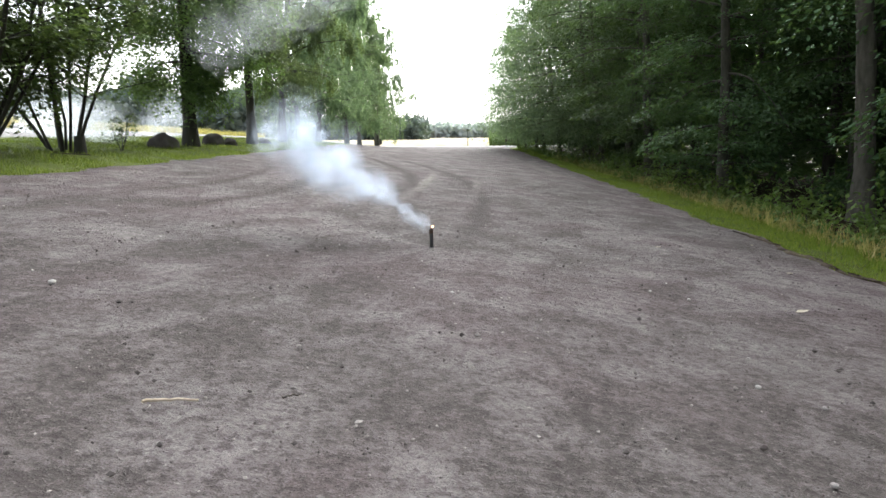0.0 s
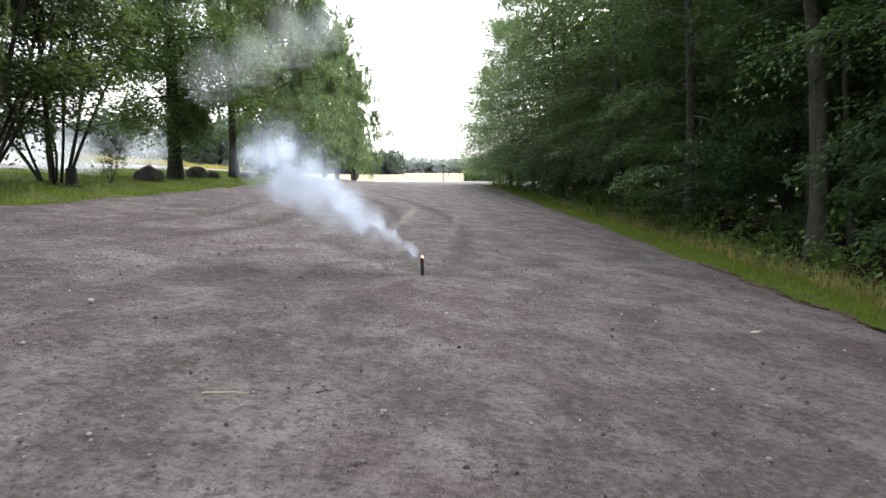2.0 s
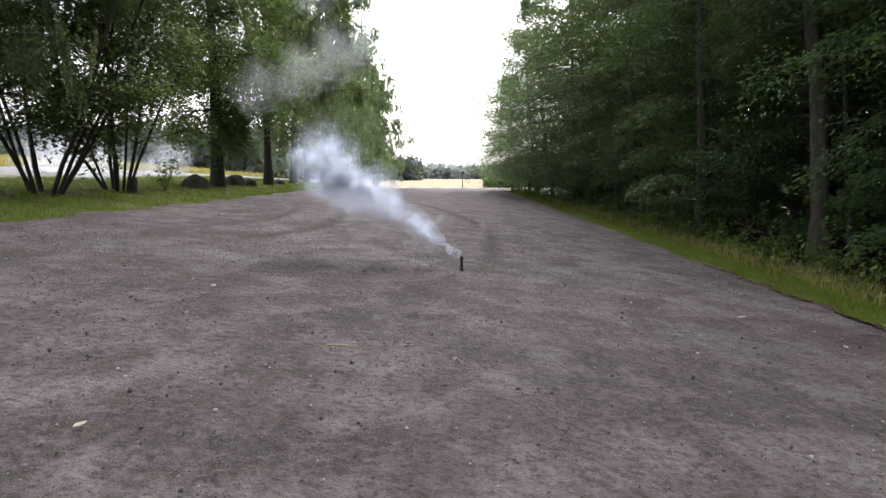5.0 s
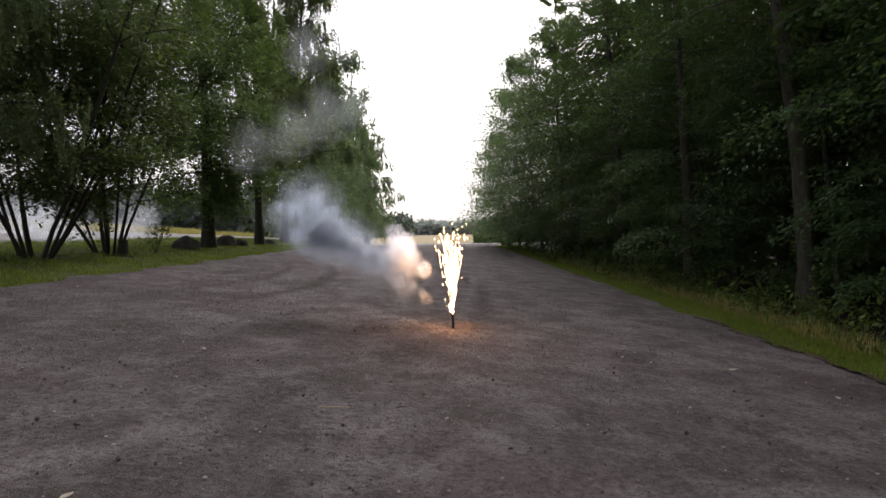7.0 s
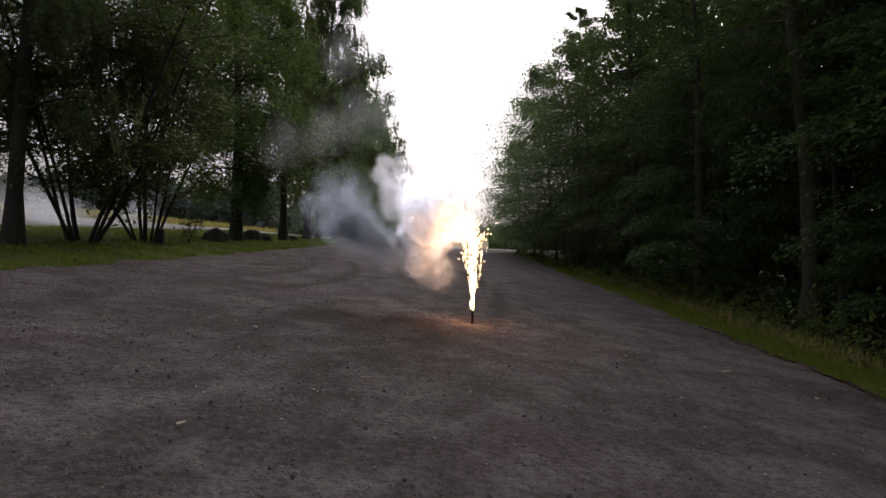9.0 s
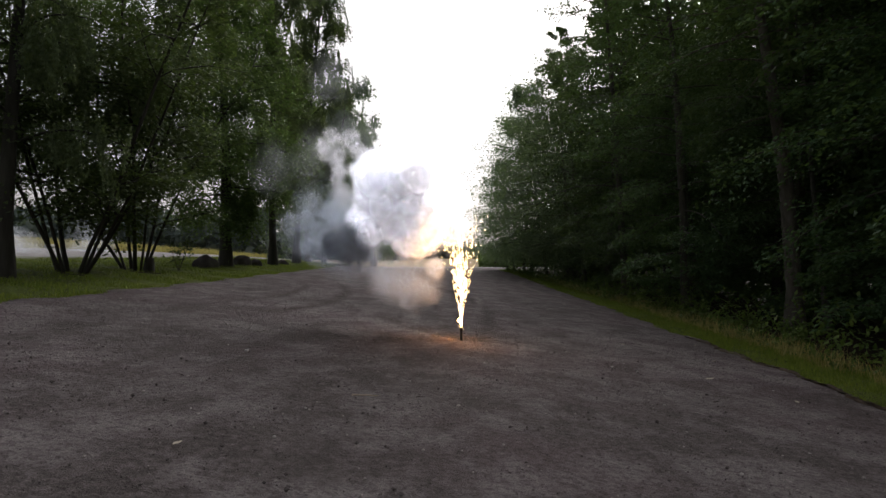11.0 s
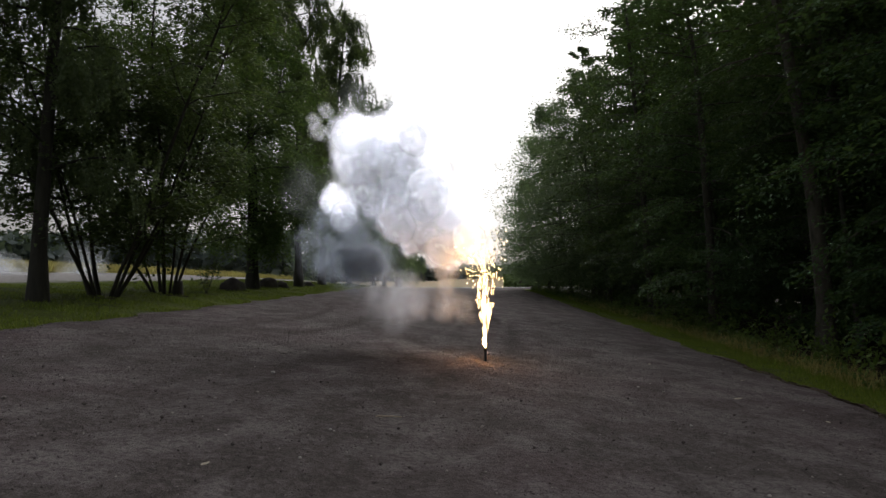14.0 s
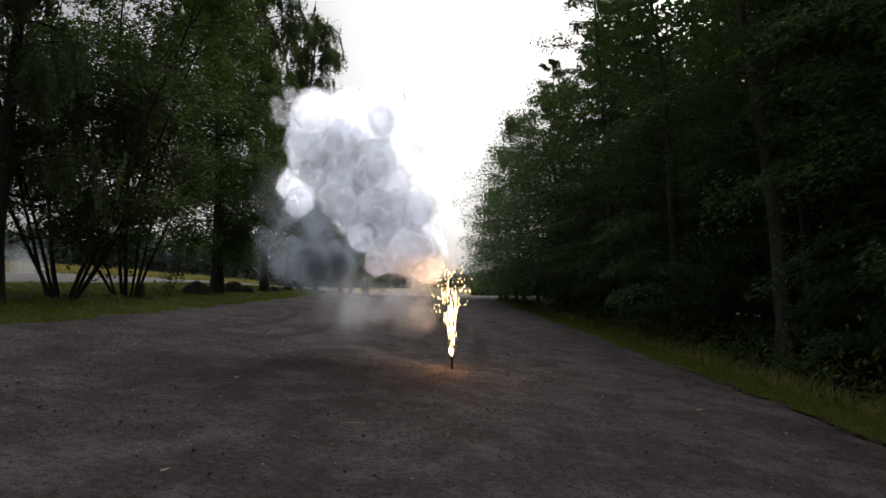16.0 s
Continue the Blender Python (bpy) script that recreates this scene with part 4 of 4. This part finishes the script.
def smoke_rows(table, born, u, turn, spin, rest, late, lift=0.0):
    """Rows from rest below the tube, out of its mouth, and away along the drift."""
    rows = []
    start = max(born + late, 0.0)
    if start > 0 and (frame(start) - 1) % 15 < 2:
        start += 0.1
    if start > 0:
        rows.append((0.0, pose(*rest, 0, 0, turn)))
        if start > 0.1:
            rows.append((start - 0.034, pose(*rest, 0, 0, turn)))
    t = start
    while True:
        age = t - born
        x, y, z, r = along(table, age)
        z += lift * min(1.0, 2.5 * age) * math.exp(-age / 2.5)
        rows.append((t, pose(x + r * u[0], y + r * u[1], z + r * u[2], 0.5 * spin * age, 0, turn + spin * age)))
        if t >= 16:
            break
        t = min(16.0, t + (0.25 if age < 0.5 else 0.6 if age < 2 else 1.6))
    return [row for k, row in enumerate(rows) if k == 0 or frame(row[0]) > frame(rows[k - 1][0])]


def in_ball(rng):
    return unit(rng.normal(0, 1, 3)) * rng.random() ** 0.4


def smoke_drift():
    rng = np.random.default_rng(19)
    for k in range(150):
        kind = k % 4
        born = -5.6 + 11.7 * (k + rng.random()) / 150
        size = (rng.uniform(0.36, 0.56), rng.uniform(0.09, 0.14), rng.uniform(0.11, 0.17), rng.uniform(0.24, 0.34))[kind]
        ob = puff(VEIL if kind == 0 else THIN, k, size, "thin blue-white smoke drifting from the tube", "first smoke plume")
        walk(ob, smoke_rows(FIRST, born, in_ball(rng) * (0.9 if kind == 0 else 0.75), rng.uniform(0, 360), rng.uniform(-8, 8), (0, 0, -0.8), (2.2, 0.0, 0.2, 1.2)[kind]))
    # the main cloud comes in bursts, each a cluster of knobbly puffs
    for burst in range(22):
        first = 5.75 + 9.95 * (burst / 22) ** 1.12
        heart = in_ball(rng) * 0.72
        for k in range(9):
            born = first + rng.uniform(-0.12, 0.4)
            fresh = k % 3 == 0 or burst < 2
            size = rng.uniform(0.17, 0.3) if fresh else rng.uniform(0.33, 0.55)
            ob = puff(YOUNG if fresh else DENSE, burst + k, size, "dense white smoke billowing from the fountain", "white smoke cloud")
            walk(ob, smoke_rows(MAIN, born, heart + in_ball(rng) * 0.55, rng.uniform(0, 360), rng.uniform(-6, 6), (0, 0, -0.8), 0.35 if fresh else 0.95, 0.9 * float(ramp01(born, 7, 13))))
    for k in range(44):
        born = 6.0 + 9.4 * (k + rng.random()) / 44
        ob = puff(LOWER, k, rng.uniform(0.24, 0.46), "thin smoke wisp low over the gravel", "low smoke wisps")
        walk(ob, smoke_rows(LOW, born, in_ball(rng), rng.uniform(0, 360), rng.uniform(-8, 8), (0, 0, -0.8), 0.8))
    # smoke left from an earlier firework, hanging between the trees
    for x, y, z, size, dx, dz in ((-5.2, 12, 5.2, 1.1, 0.7, 0.5), (-4.2, 12.5, 5.6, 0.8, 0.6, 0.4), (-6.4, 12, 4.6, 1.0, 0.8, 0.6), (-5.6, 11.5, 7.2, 0.9, 0.6, 0.6), (-4.3, 12, 7.6, 0.7, 0.4, 0.5), (-8.4, 14, 4.4, 1.1, 0.6, 0.6)):
        ob = puff(HAZE, int(size * 30), size * 1.35, "grey smoke veil hanging between the trees", "drifted smoke")
        walk(ob, [(0, pose(x, y, z, 0, 0, 0)), (8, pose(x + dx * 0.5, y, z + dz * 0.5, 0, 0, 8)), (16, pose(x + dx, y + 0.4, z + dz, 0, 0, 16))])
    for x, y, z, size in ((-16, 19, 1.9, 2.2), (-19, 22, 2.2, 2.5), (-22, 25, 2.4, 2.6), (-14.5, 16, 1.6, 1.6), (-24, 18, 2.2, 2.5), (-17, 28, 2.0, 2.4)):
        ob = puff(LYING, int(size * 10), size, "low white smoke lying over the grass", "ground smoke")
        walk(ob, [(0, pose(x, y, z)), (6, pose(x - 2.0, y + 0.3, z)), (12, pose(x - 8.0, y + 1.0, z - 0.2, 0, 0, 10)), (16, pose(x - 11, y + 1.0, z - 0.2, 0, 0, 12))])


def streak_mesh(name, length, radius, mat):
    bm = bmesh.new()
    bmesh.ops.create_icosphere(bm, subdivisions=1, radius=1)
    for v in bm.verts:
        v.co = Vector((v.co.x * radius, v.co.y * radius, v.co.z * length))
    me = bpy.data.meshes.new(name)
    bm.to_mesh(me)
    bm.free()
    me.materials.append(mat)
    return me


STREAK = streak_mesh("flame_streak", 0.05, 0.0032, FLAME)
MOUTH = streak_mesh("flame_streak", 0.03, 0.0032, FLAME_MOUTH)
GRAINS = [streak_mesh("spark", 0.012, 0.005, SPARK), streak_mesh("spark", 0.008, 0.006, SPARK), streak_mesh("spark", 0.02, 0.0042, SPARK)]
JET = [(6.0, 0.35), (6.3, 0.7), (6.6, 1.3), (7.0, 1.45), (9.2, 1.5), (11.3, 1.85), (13.5, 1.9), (14.8, 1.65), (15.5, 1.4), (16.0, 1.1)]


def jet_height(t):
    return float(np.interp(t, [a for a, _ in JET], [b for _, b in JET]))


def spray_rows(rng, cone, reach, period, wind, fall):
    """Flights of one grain, one after another, each from the tube's mouth."""
    hidden = pose(0, 0, 0.12)
    rows = [(0.0, hidden)]
    t = 6.05 + rng.random() * period
    rows.append((t - 0.05, hidden))
    while t + period < 16.3:
        a = rng.uniform(0, 2 * math.pi)
        c = cone * rng.random() ** 0.85
        h = jet_height(t) * reach * rng.uniform(0.55, 1.12)
        lean_x, lean_y = c * math.cos(a), c * math.sin(a)
        for ph in (0.0, 0.3, 0.65, 1.0):
            tt = t + ph * period
            rise = TOP + h * (ph / fall) * (1.45 - 0.45 * ph / fall) if ph <= fall else TOP + h - 1.2 * h * ((ph - fall) * period) ** 2 * 3
            out = h * (ph ** 0.8)
            rows.append((tt, pose(lean_x * out + wind * ph * ph, lean_y * out, rise, -math.degrees(lean_y) * 0.9, math.degrees(lean_x) * 0.9, 0)))
        t += period
        rows.append((t + 0.034, hidden))
        t += 0.07 + rng.random() * 0.04
    last = rows[-1]
    clean = [rows[0]]
    for row in rows[1:]:
        if row[0] <= 16.0 and frame(row[0]) > frame(clean[-1][0]):
            clean.append(row)
    if frame(clean[-1][0]) < frame(16.0):
        clean.append((16.0, last[1] if last[0] <= 16.0 else rows[len(clean)][1]))
    return clean


def spark_flight():
    rng = np.random.default_rng(29)
    for k in range(180):
        ob = tagged(new("flame_streak", MOUTH if k % 6 == 0 else STREAK), "white-hot streak of the burning jet", "flame", "jet of the fountain")
        walk(ob, spray_rows(rng, 0.19, 0.09 if k % 6 == 0 else 0.85, rng.uniform(0.2, 0.3), -0.04, 1.0))
    for k in range(290):
        ob = tagged(new("spark", GRAINS[k % 3]), "glowing yellow spark flying from the fountain", "spark", "sparks of the fountain")
        walk(ob, spray_rows(rng, 0.3, 1.12, rng.uniform(0.5, 0.75), rng.uniform(-0.12, 0.02), 0.75))
    ember = tagged(new("ember", streak_mesh("ember", 0.02, 0.007, EMBER)), "small orange flame at the tube's mouth", "flame")
    walk(ember, [(0, pose(0.012, 0, TOP + 0.03, 0, 20, 0)), (0.6, pose(0.0, 0, TOP + 0.02, 0, -10, 0)), (1.2, pose(0.006, 0, TOP + 0.028, 0, 15, 0)),
                 (2.0, pose(0, 0, TOP + 0.01)), (2.8, pose(0, 0, TOP - 0.06)), (5.8, pose(0, 0, TOP - 0.06)), (6.1, pose(0, 0, TOP + 0.02)), (16.0, pose(0, 0, TOP + 0.015, 0, 10, 0))])


def motions():
    smoke_drift()
    spark_flight()


motions()
